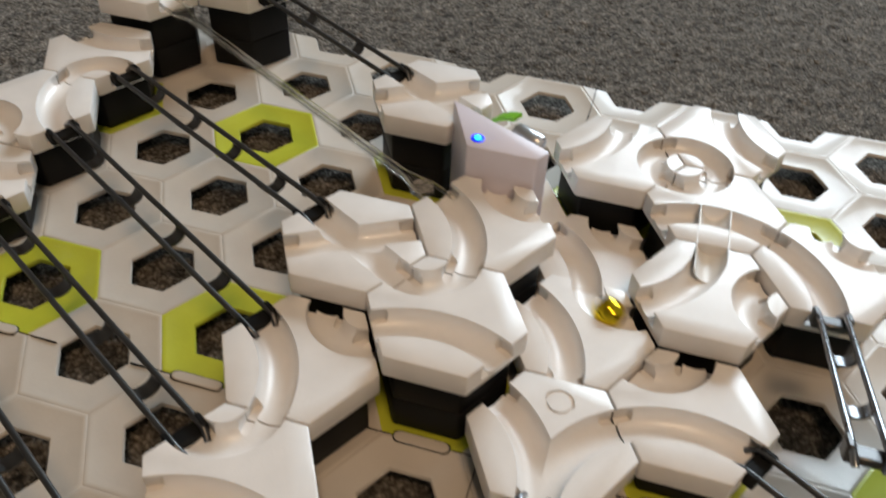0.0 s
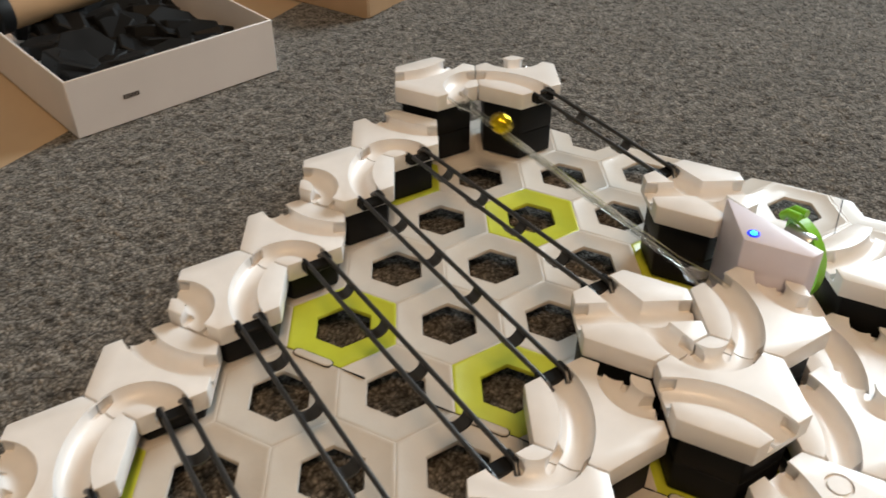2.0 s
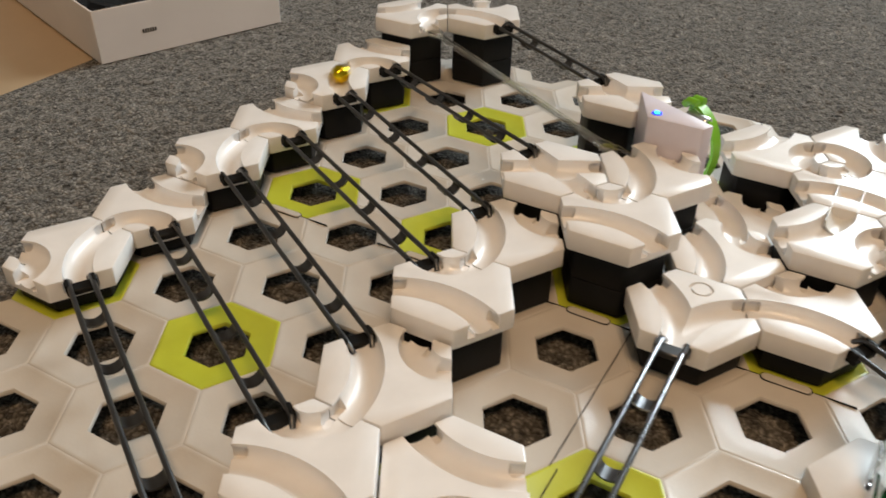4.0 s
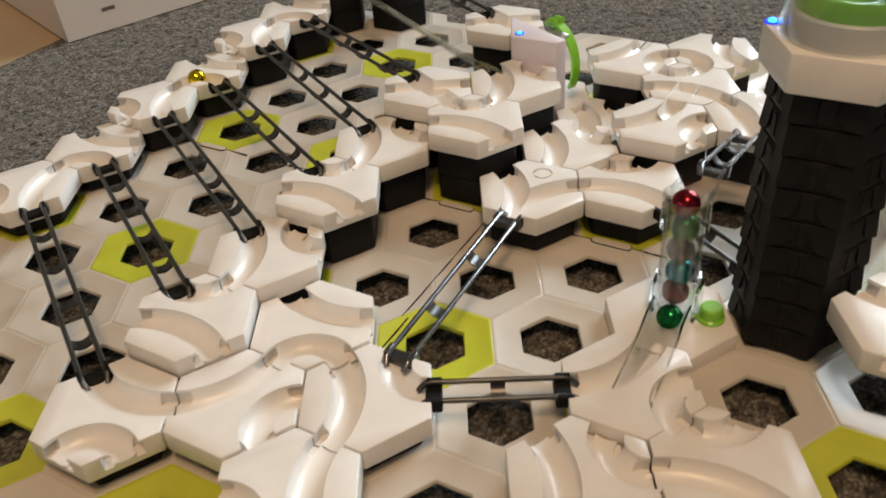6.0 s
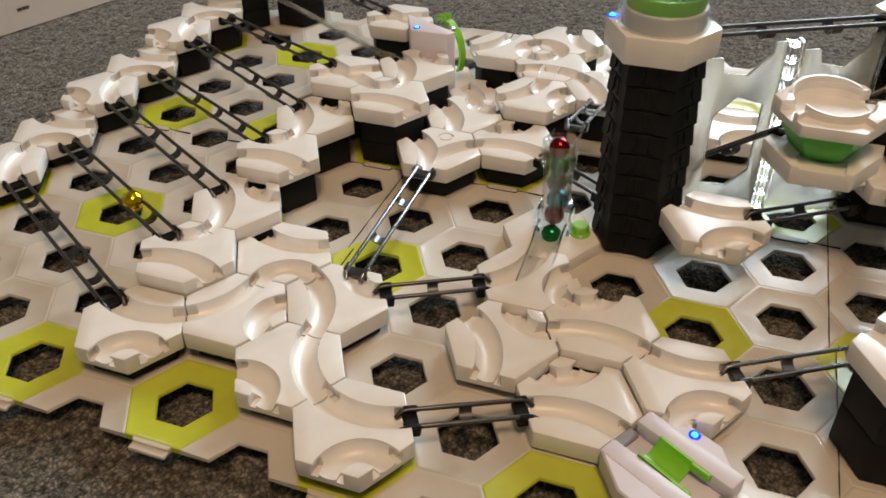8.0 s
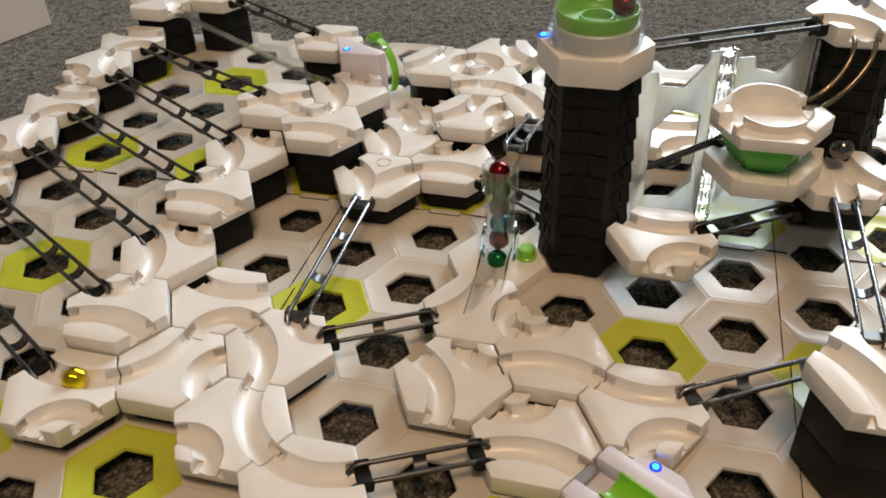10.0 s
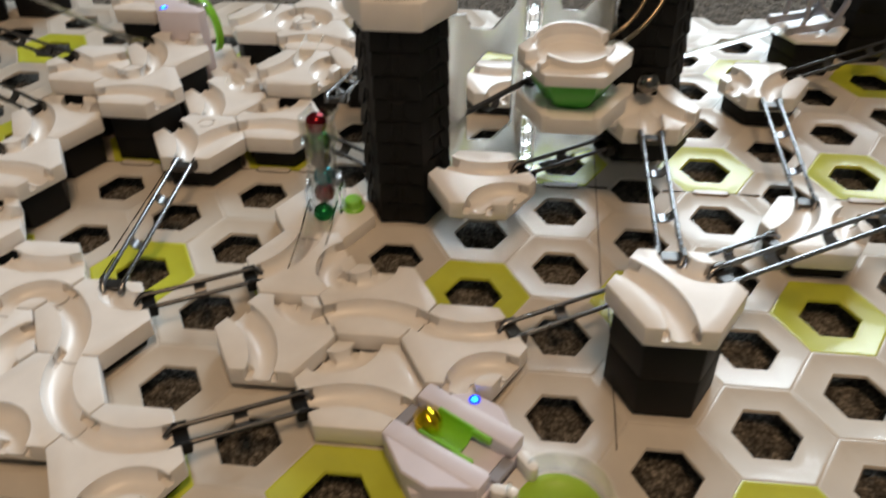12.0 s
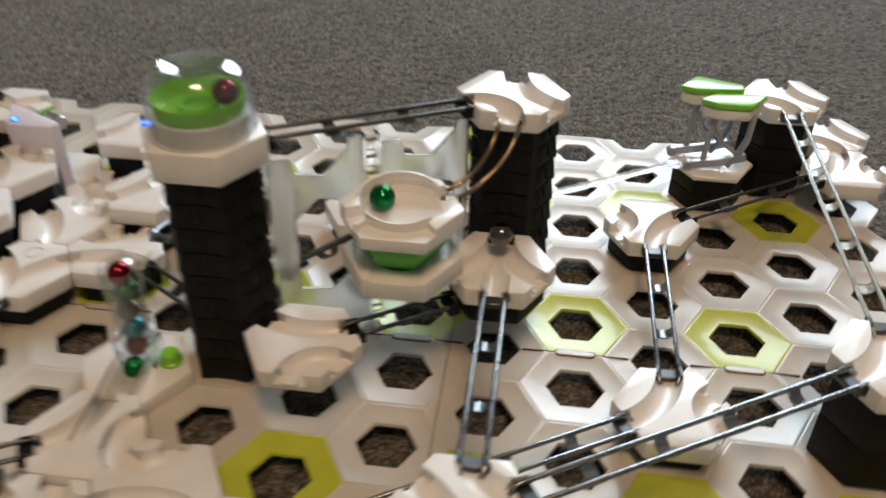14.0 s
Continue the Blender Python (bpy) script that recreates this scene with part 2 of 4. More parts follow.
def cut(base, bm_list):
    """The mesh of base less each of the cutters."""
    ob = new("blank", base)
    extra = []
    for bm in bm_list:
        me = bpy.data.meshes.new("cutter")
        bmesh.ops.recalc_face_normals(bm, faces=bm.faces[:])
        bm.to_mesh(me)
        bm.free()
        c = new("cutter", me)
        extra.append(c)
        mod = ob.modifiers.new("cut", "BOOLEAN")
        mod.operation, mod.object, mod.solver = "DIFFERENCE", c, "EXACT"
    mod = ob.modifiers.new("soft", "BEVEL")
    mod.width, mod.segments, mod.limit_method, mod.angle_limit = 0.0005, 2, "ANGLE", radians(50)
    me = bpy.data.meshes.new_from_object(ob.evaluated_get(bpy.context.evaluated_depsgraph_get()))
    for o in [ob, *extra]:
        d = o.data
        bpy.data.objects.remove(o)
        bpy.data.meshes.remove(d)
    me.polygons.foreach_set("use_smooth", [True] * len(me.polygons))
    me.set_sharp_from_angle(angle=radians(32))
    return me


def tile_mesh(name, grooves, mat=WHITE, slots=True, ring=None):
    r = S * 0.985
    bm2 = bmesh.new()
    prism(bm2, hexagon(r), -THICK, 0.0)
    bevel(bm2, 0.0007, 2)
    base = mesh_of(bm2, name, mat)
    cutters = []
    for a, b in grooves:
        c = bmesh.new()
        tube_along(c, arc_path(a, b), 0, profile=groove_profile())
        cutters.append(c)
    if slots:
        c = bmesh.new()
        for a in sorted({x % 360 for g in grooves for x in g}):
            u, v = edge_mid(a, 1), edge_mid(a + 90, 1)
            for side in (-1, 1):
                q = u * (P / 2) + v * side * 0.0061
                rim = [(0.003, -0.0018), (0.003, 0.0018)] + [(-0.0048 - 0.0018 * math.sin(radians(k)), 0.0018 * math.cos(radians(k))) for k in range(0, 181, 30)]
                pts = [q + u * x + v * y for x, y in rim]
                prism(c, [(p.x, p.y) for p in pts], -0.0074, -0.0013)
        cutters.append(c)
    if ring:
        c = bmesh.new()
        n = 40
        x, y, r0, r1 = ring
        for ra, rb in ((r0, r1),):
            vs = [[c.verts.new((x + rr * math.cos(2 * math.pi * k / n), y + rr * math.sin(2 * math.pi * k / n), z)) for k in range(n)]
                  for rr, z in ((ra, -0.0013), (rb, -0.0013), (rb, 0.002), (ra, 0.002))]
            for q in range(4):
                for k in range(n):
                    c.faces.new((vs[q][k], vs[q][(k + 1) % n], vs[(q + 1) % 4][(k + 1) % n], vs[(q + 1) % 4][k]))
        cutters.append(c)
    return cut(base, cutters)


CURVE = tile_mesh("curve_tile_body", [(30, 150), (270, 330)])
CROSS = tile_mesh("cross_tile_body", [(150, 330), (30, 210)])
MERGE = tile_mesh("merge_tile_body", [(150, 270), (30, 270)], ring=(0.0, 0.0158, 0.0042, 0.0054))
FUNNEL = tile_mesh("funnel_tile_body", [(90, 210), (90, 330), (90, 270)])

foot_bm = bmesh.new()
prism(foot_bm, hexagon(S * 0.86), -THICK - 0.0016, -THICK + 0.0003)
FOOT = mesh_of(foot_bm, "tile_foot", PLATE)
foot_bm = bmesh.new()
prism(foot_bm, hexagon(S * 0.80), -0.0060, 0.0)
FOOT_LOW = mesh_of(bevel(foot_bm, 0.0005, 1), "tile_pedestal", BLACK)
GREY = material("grey_plastic", (0.50, 0.475, 0.44), 0.5)

block_cache = {}


def block_mesh(height):
    key = round(height * 10000)
    if key not in block_cache:
        bm = bmesh.new()
        prism(bm, hexagon(S * 0.83), 0, height)
        bevel(bm, 0.0009, 2)
        block_cache[key] = mesh_of(bm, "block_body", BLACK, 40)
    return block_cache[key]


def stack(i, h, top, unit=0.020, bottom=0.0):
    """Black height tiles from the plate up to a track tile's underside."""
    n = max(1, round((top - bottom) / unit))
    step = (top - bottom) / n
    for k in range(n):
        e = empty("height_tile", Matrix.Translation(at(i, h, bottom + k * step)), "black plastic hexagonal height tile stacked under a track tile", "height tile", "height tiles")
        put("block_body", block_mesh(step - 0.0003), e)


KINDS = {"curve": (CURVE, "white plastic hexagonal curve tile with two marble grooves"),
         "cross": (CROSS, "white plastic hexagonal crossing tile with two straight grooves"),
         "merge": (MERGE, "white plastic hexagonal junction tile with a ring mark"),
         "funnel": (FUNNEL, "white plastic hexagonal funnel tile with three joining grooves")}


def tile(i, h, top, turn=90, kind="curve", floating=False, label=""):
    """A track tile; turn is the bearing of the side that the wide curve bends round."""
    me, text = KINDS[kind]
    e = empty("track_tile", Matrix.Translation(at(i, h, top)) @ pose(0, 0, 0, 0, 0, turn - 90), label or text, "track tile", "track tiles")
    put("tile_body", me, e)
    under = top - THICK
    put("tile_foot", FOOT, e)
    if floating or top > 0.1:
        return e
    if under > 0.0078:
        stack(i, h, under - 0.0016)
    else:
        f = put("tile_pedestal", FOOT_LOW, e, Matrix.Translation((0, 0, -THICK - 0.0016)) @ Matrix.Diagonal((1, 1, max(0.05, (under - 0.0006) / 0.0060), 1)))
    return e


TILES = [
    # i, h, top in mm, turn
    (-11, -1, 19, 30), (-11, 1, 19, 90), (-11, 3, 26, 30), (-11, 5, 26, 90), (-11, 7, 33, 30), (-11, 9, 33, 90),
    (-11, 11, 48, 150), (-10, 12, 48, 270),
    (-7, -5, 18, 90), (-7, -3, 26, 270), (-7, -1, 26, 210), (-7, 1, 33, 270), (-7, 3, 33, 210),
    (-6, 4, 43, 270), (-6, 6, 43, 210),
    (-6, -4, 18, 150), (-6, -2, 18, 90), (-5, -3, 17, 210), (-5, -5, 17, 30), (-4, -6, 17, 90),
    (-3, -3, 15, 210), (-3, -1, 15, 150), (-2, -2, 16, 270), (-1, -3, 16, 90), (-2, -4, 12, 270),
    (-5, 5, 23, 210), (-4, 4, 23, 270), (-5, 7, 13, 210),
    (-4, 6, 33, 150), (-3, 7, 33, 210), (-4, 8, 33, 270), (-5, 9, 33, 150), (-4, 10, 33, 30),
    (-1, 7, 18, 90),
    (1, -3, 58, 210), (3, 1, 19, 150), (3, 7, 24, 330), (5, 1, 62, 150), (5, 11, 70, 30), (6, 12, 31, 30), (1, 5, 129, 30),
]
for i, h, mm, turn in TILES:
    tile(i, h, mm / 1000, turn)
tile(-7, 5, 0.043, 90, "cross")
tile(-7, 9, 0.046, 90, "cross")
tile(-5, 3, 0.023, 90, "merge")
tile(-1, 1, 0.039, 90, floating=True)
tile(1, 3, 0.058, 90, "funnel", floating=True)
tile(6, 10, 0.031, 150, floating=True)


# ---- rails ----
def rail(a, b, za, zb, mat=DARKSTEEL, label="dark steel double rail bridging two track tiles", reach=0.006, ties=None):
    """A pair of bars from the edge of tile a to the edge of tile b; heights are of the bars' axes."""
    pa, pb = at(*a, za), at(*b, zb)
    flat = (pb - pa).xy.to_3d().normalized()
    pa, pb = pa + flat * (P / 2 - reach), pb - flat * (P / 2 - reach)
    mid = (pa + pb) / 2
    d = (pb - pa).normalized()
    side = d.cross(Vector((0, 0, 1))).normalized()
    up = side.cross(d)
    m = Matrix((( d.x, -side.x, up.x, mid.x), (d.y, -side.y, up.y, mid.y), (d.z, -side.z, up.z, mid.z), (0, 0, 0, 1)))
    ln = (pb - pa).length / 2
    e = empty("track_rail", m, label, "rail", "rails")
    for s in (-1, 1):
        bm = bmesh.new()
        y = s * 0.0052
        tube_along(bm, [(-ln, y * 0.8, -0.0035), (-ln + 0.003, y, -0.0005), (-ln + 0.006, y, 0), (ln - 0.006, y, 0), (ln - 0.003, y, -0.0005), (ln, y * 0.8, -0.0035)], 0.0012, 10)
        part("bar", bm, mat, e)
    n = ties if ties is not None else max(1, round(2 * ln / 0.035) - 1)
    for k in range(n):
        x = -ln + 2 * ln * (k + 1) / (n + 1)
        bm = bmesh.new()
        pts = [(x, 0.0052 * math.cos(math.pi * q / 8), -0.0045 * math.sin(math.pi * q / 8) - 0.0006) for q in range(9)]
        tube_along(bm, pts, 0, up=(1, 0, 0), profile=[(-0.0005, -0.003), (0.0005, -0.003), (0.0005, 0.003), (-0.0005, 0.003)])
        part("tie", bm, mat, e)
    for s in (-1, 1):
        bm = bmesh.new()
        x = s * (ln - 0.0065)
        box(bm, x - 0.0034, -0.0070, -0.0052, x + 0.0034, 0.0070, -0.0020)
        for y in (-1, 1):
            box(bm, x - 0.0030, y * 0.0060 - 0.0012, -0.0030, x + 0.0036, y * 0.0060 + 0.0012, 0.0014)
        bevel(bm, 0.0006, 1)
        part("end_clip", bm, BLACK if mat == DARKSTEEL else DARKSTEEL, e)
    return e


RAILS = [
    ((-11, -1), (-7, -5), 17, 16), ((-11, 1), (-7, -3), 17, 24), ((-11, 3), (-7, -1), 24, 24), ((-11, 5), (-7, 1), 24, 31),
    ((-11, 7), (-7, 3), 31, 31), ((-11, 9), (-7, 5), 31, 41), ((-10, 12), (-7, 9), 46, 44),
    ((-5, -3), (-3, -1), 16, 14), ((-4, -6), (-2, -4), 16, 11),
    ((-1, 1), (1, 3), 36, 40),
    ((3, 7), (6, 10), 22, 29), ((-4, 4), (-2, 2), 21, 18), ((0, 2), (-2, 4), 83, 30), ((-2, 2), (1, 5), 128, 126),
]
for a, b, za, zb in RAILS:
    rail(a, b, za / 1000, zb / 1000)
BRIGHT = [
    ((-5, 3), (-5, -3), 21, 16), ((-1, -3), (3, 1), 14, 17), ((1, 3), (1, -3), 55, 56), ((3, 7), (3, 1), 22, 17),
    ((5, 1), (1, -3), 60, 56), ((-3, 7), (-3, 2.1), 32, 57),
]
for a, b, za, zb in BRIGHT:
    rail(a, b, za / 1000, zb / 1000, STEEL, "bright steel double rail bridging two track tiles")

rail((5, 11), (5, 1), 0.068, 0.060, FROST, "long translucent double rail bridging two track tiles")

# ---- base plates ----
def cell_mesh(name, mat):
    bm = bmesh.new()
    rings = [(0.0153, -0.0030), (S * 0.9996, -0.0034), (S * 0.9996, -0.00015), (S * 0.990, 0.0), (S * 0.955, 0.0), (S * 0.925, -0.00038), (0.0158, -0.0009), (0.0151, -0.0018), (0.0153, -0.0030)]
    vs = [[bm.verts.new((x, y, z)) for x, y in hexagon(r)] for r, z in rings]
    for a, b in zip(vs, vs[1:]):
        for k in range(6):
            bm.faces.new((a[k], a[(k + 1) % 6], b[(k + 1) % 6], b[k]))
    return mesh_of(bm, name, mat, 50)


foot_bm = bmesh.new()
prism(foot_bm, hexagon(0.0028), CARPET, -0.0032)
CELL_FOOT = mesh_of(foot_bm, "cell_foot", PLATE)
CELL_WHITE, CELL_LIME = cell_mesh("cell_white", PLATE), cell_mesh("cell_lime", LIME)
for col in range(3):
    for row in range(2):
        i0, h0 = -11 + 6 * col, -6 + 10 * row
        plate = empty("base_plate", Matrix.Translation(at(i0, h0)), "off-white plastic base plate of hexagonal cells, some lime green", "base plate", "base plates")
        for i in range(i0, i0 + 6):
            for h in range(-6, 13):
                if (i + h) % 2 or (h <= 2) != (row == 0) and h != 3 or h == 3 and row == 0:
                    continue
                lime = h in (-6, -1, 4, 9)
                put("cell", CELL_LIME if lime else CELL_WHITE, plate, Matrix.Translation(at(i, h) - at(i0, h0)))
                if (i - i0) % 2 == 0:
                    put("cell_foot", CELL_FOOT, plate, Matrix.Translation(at(i, h) - at(i0, h0) + Vector((0.021, 0, 0))))

def half_cell_mesh(name, mat, first):
    bm = bmesh.new()
    rings = [(0.0153, -0.0030), (S * 0.9996, -0.0034), (S * 0.9996, -0.00015), (S * 0.990, 0.0), (S * 0.955, 0.0), (S * 0.925, -0.00038), (0.0158, -0.0009), (0.0151, -0.0018), (0.0153, -0.0030)]
    vs = [[bm.verts.new((r * math.cos(radians(60 * k + first)), r * math.sin(radians(60 * k + first)), z)) for k in range(4)] for r, z in rings]
    for a, b in zip(vs, vs[1:]):
        for k in range(3):
            bm.faces.new((a[k], a[k + 1], b[k + 1], b[k]))
    for k in (0, 3):
        bm.faces.new([r[k] for r in vs][:: 1 if k else -1])
    return mesh_of(bm, name, mat, 50)


HALF_FRONT, HALF_BACK = half_cell_mesh("half_cell_front", PLATE, 0), half_cell_mesh("half_cell_back", PLATE, 180)
bm = bmesh.new()
prism(bm, [(0.0085 * sx + 0.0022 * math.cos(radians(a)), 0.0022 * math.sin(radians(a))) for sx, a0 in ((1, -90), (-1, 90)) for a in range(a0, a0 + 181, 45)], -0.003, 0.0007)
CLIP = mesh_of(bevel(bm, 0.0004, 1), "plate_clip", PLATE, 40)
bm = bmesh.new()
prism(bm, [(0.0088 * sx + 0.0025 * math.cos(radians(a)), 0.0025 * math.sin(radians(a))) for sx, a0 in ((1, -90), (-1, 90)) for a in range(a0, a0 + 181, 45)], -0.003, 0.0002)
CLIP_GAP = mesh_of(bm, "plate_clip_gap", BLACK)
bm = bmesh.new()
box(bm, -0.0100, -0.0058, -0.0034, 0.0100, 0.0010, -0.0014)
EDGE_TAB = mesh_of(bevel(bm, 0.0005, 1), "edge_tab", PLATE, 40)
for col in range(3):
    for row in range(2):
        i0, h0 = -11 + 6 * col, -6 + 10 * row
        plate = [o for o in scene.objects if o.name.startswith("base_plate")][col * 2 + row]
        for i in range(i0, i0 + 6):
            if i % 2:
                h = -7 if row == 0 else 13
                put("half_cell", HALF_FRONT if row == 0 else HALF_BACK, plate, Matrix.Translation(at(i, h) - at(i0, h0)))
            elif row == 0:
                put("edge_tab", EDGE_TAB, plate, Matrix.Translation(at(i, -7) - at(i0, h0)))
                for h, d in ((3, 0.0), (-7, 0.0008)):
                    put("plate_clip", CLIP, plate, Matrix.Translation(at(i, h, -d) - at(i0, h0)))
                    if h == 3:
                        put("clip_gap", CLIP_GAP, plate, Matrix.Translation(at(i, h) - at(i0, h0)))
for i in (-5.5, 0.5):
    for h0, h1, dx in ((-4.6, -0.6, 0.0022), (-0.6, 5.5, -0.0010), (5.5, 13, 0.0014)):
        bm = bmesh.new()
        c, d = at(i, h0), at(i, h1)
        box(bm, c.x + dx - 0.0002, c.y, -0.004, c.x + dx + 0.0002, d.y, 0.0002)
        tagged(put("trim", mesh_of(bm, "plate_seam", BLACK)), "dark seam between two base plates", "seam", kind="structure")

for i in range(-11, 7, 2):
    for side in (-1, 1):
        bm = bmesh.new()
        c = at(i, 3)
        u, v = sorted((c.x + side * 0.0166, c.x + side * 0.0338))
        box(bm, u, c.y - 0.0002, -0.0025, v, c.y + 0.0002, 0.0002)
        tagged(put("trim", mesh_of(bm, "plate_seam", BLACK)), "dark seam between two base plates", "seam", kind="structure")

# ---- carpet and room ----
def carpet():
    x0, x1, y0, y1, step = -0.753, 0.9, -0.45, 1.25, 0.0032
    xs, ys = np.arange(x0, x1, step), np.arange(y0, y1, step)
    gx, gy = np.meshgrid(xs, ys)
    rng = np.random.default_rng(3)
    gz = CARPET + rng.uniform(-0.0015, 0.0012, gx.shape)
    gx = gx + rng.uniform(-0.0013, 0.0013, gx.shape)
    gy = gy + rng.uniform(-0.0013, 0.0013, gx.shape)
    gz[0, :] = gz[-1, :] = gz[:, 0] = gz[:, -1] = CARPET
    gx[:, 0], gx[:, -1], gy[0, :], gy[-1, :] = x0, xs[-1], y0, ys[-1]
    ny, nx = gx.shape
    co = np.stack([gx, gy, gz], -1).reshape(-1, 3)
    idx = np.arange(nx * ny).reshape(ny, nx)
    q = np.stack([idx[:-1, :-1], idx[:-1, 1:], idx[1:, 1:], idx[1:, :-1]], -1).reshape(-1, 4)
    me = bpy.data.meshes.new("floor")
    me.from_pydata(co.tolist(), [], q.tolist())
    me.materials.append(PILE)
    me.polygons.foreach_set("use_smooth", [True] * len(me.polygons))
    ob = tagged(new("floor", me), "grey-brown short pile carpet", "carpet", kind="structure")
    bm = bmesh.new()
    a, b = (-0.753, -3.0, 3.0, 2.6), (x0, y0, float(xs[-1]), float(ys[-1]))
    for u in ((a[0], a[1], a[2], b[1]), (a[0], b[3], a[2], a[3]), (b[2], b[1], a[2], b[3])):
        f = [bm.verts.new(p) for p in ((u[0], u[1], CARPET), (u[2], u[1], CARPET), (u[2], u[3], CARPET), (u[0], u[3], CARPET))]
        bm.faces.new(f)
    part("floor_rest", bm, PILE, ob, smooth=None)


carpet()
WALL = material("wall_paint", (0.44, 0.40, 0.35), 0.8, vary=0.04, scale=3)


def wall(name, x0, y0, x1, y1, z0=CARPET, z1=3.2):
    bm = bmesh.new()
    box(bm, x0, y0, z0, x1, y1, z1)
    tagged(put(name, mesh_of(bm, name, WALL)), "plain painted wall", "wall", kind="structure")


wall("wall_west", -3.1, -3.0, -3.0, 2.55)
wall("wall_east", 3.0, -3.0, 3.1, 2.55)
wall("wall_south", -3.1, -3.1, 3.1, -3.0)
wall("wall_north_1", -3.1, 2.55, -0.27, 2.65)
wall("wall_north_2", 1.27, 2.55, 3.1, 2.65)
wall("wall_north_3", -0.27, 2.55, 1.27, 2.65, CARPET, 0.74)
wall("wall_north_4", -0.27, 2.55, 1.27, 2.65, 2.26, 3.2)
bm = bmesh.new()
box(bm, -3.1, -3.1, 3.2, 3.1, 2.65, 3.3)
tagged(put("ceiling", mesh_of(bm, "ceiling", WALL)), "plain ceiling", "ceiling", kind="structure")

# ---- laminate strip beyond the carpet ----
LAMINATE = material("laminate", (0.45, 0.33, 0.205), 0.35, vary=0.15, scale=5)
bm = bmesh.new()
for k in range(15):
    y = -3.0 + k * 0.375
    box(bm, -3.0, y + 0.0006, CARPET - 0.02, -0.7535, y + 0.3744, CARPET - 0.001)
tagged(put("floor_laminate", mesh_of(bm, "floor_laminate", LAMINATE)), "tan laminate boards beside the carpet", "floor", kind="structure")


# ---- towers ----
def corner_scale(r, step):
    """A tongue that wraps one corner of a segment and stands off at its rounded lower edge."""
    bm = bmesh.new()
    rows = []
    for s in (-0.0082, -0.0074, -0.0050, -0.0024, 0.0, 0.0024, 0.0050, 0.0074, 0.0082):
        turn = 120 if s > 0 else -120
        p = Vector((r, 0, 0)) + Vector((math.cos(radians(turn)), math.sin(radians(turn)), 0)) * abs(s)
        n = Vector((math.cos(radians(30)), math.copysign(0.5, s), 0)) if s else Vector((1.1547, 0, 0))
        low = 0.0008 + 0.0052 * (abs(s) / 0.0082) ** 4
        up = Vector((0, 0, 1))
        rows.append([bm.verts.new(q) for q in (p - n * 0.0006 + up * low, p + n * 0.0012 + up * low, p + n * 0.0010 + up * (low + 0.0030), p + n * 0.00005 + up * step * 0.98)])
    for a, b in zip(rows, rows[1:]):
        for k in range(3):
            bm.faces.new((a[k], b[k], b[k + 1], a[k + 1]))
    bm.faces.new(rows[0])
    bm.faces.new(rows[-1][::-1])
    bmesh.ops.recalc_face_normals(bm, faces=bm.faces[:])
    return mesh_of(bm, "scale", BLACK, 40)


def led(parent, m, r=0.0026):
    """A small round lamp: glowing lens in a deep blue rim."""
    bm = bmesh.new()
    lathe(bm, [(r, -0.001), (r, 0.0003), (r * 0.8, 0.0006), (r * 0.7, 0.0003)], 24)
    rim = part("led", bm, LEDRING, parent, "glowing blue LED", m=m)
    bm = bmesh.new()
    lathe(bm, [(r * 0.55, 0.0), (r * 0.50, 0.0009), (r * 0.28, 0.0014), (r * 0.08, 0.0015)], 24)
    part("lens", bm, LEDBLUE, rim, "bright cyan-blue lens")


def tower(i, h, top, label):
    e = empty("tower", Matrix.Translation(at(i, h)), label, "tower")
    step = 0.0133
    n = round(top / step)
    step = top / n
    r = S * 0.80
    scale_mesh = corner_scale(r, step)
    for k in range(n):
        bm = bmesh.new()
        prism(bm, hexagon(r), 0, step - 0.0004)
        bevel(bm, 0.0007, 1)
        seg = part("tower_segment", bm, BLACK, e, m=Matrix.Translation((0, 0, k * step)))
        for f in range(6):
            put("scale", scale_mesh, seg, pose(0, 0, 0, 0, 0, 60 * f))
        for f in range(6):
            bm = bmesh.new()
            w = 0.0016 if (f + k) % 3 else 0.0030
            box(bm, r * math.sqrt(3) / 2 - 0.0005, -w, 0.0022, r * math.sqrt(3) / 2 + 0.0006, w, step - 0.0016)
            part("rib", bevel(bm, 0.0003, 1), BLACK, seg, m=pose(0, 0, 0, 0, 0, 60 * f + 30))
    return e


tower(-2, 2, 0.1205, "tall black hexagonal tower of stacked scaly segments")
tower(1, 5, 0.129 - THICK, "black hexagonal tower of stacked scaly segments")


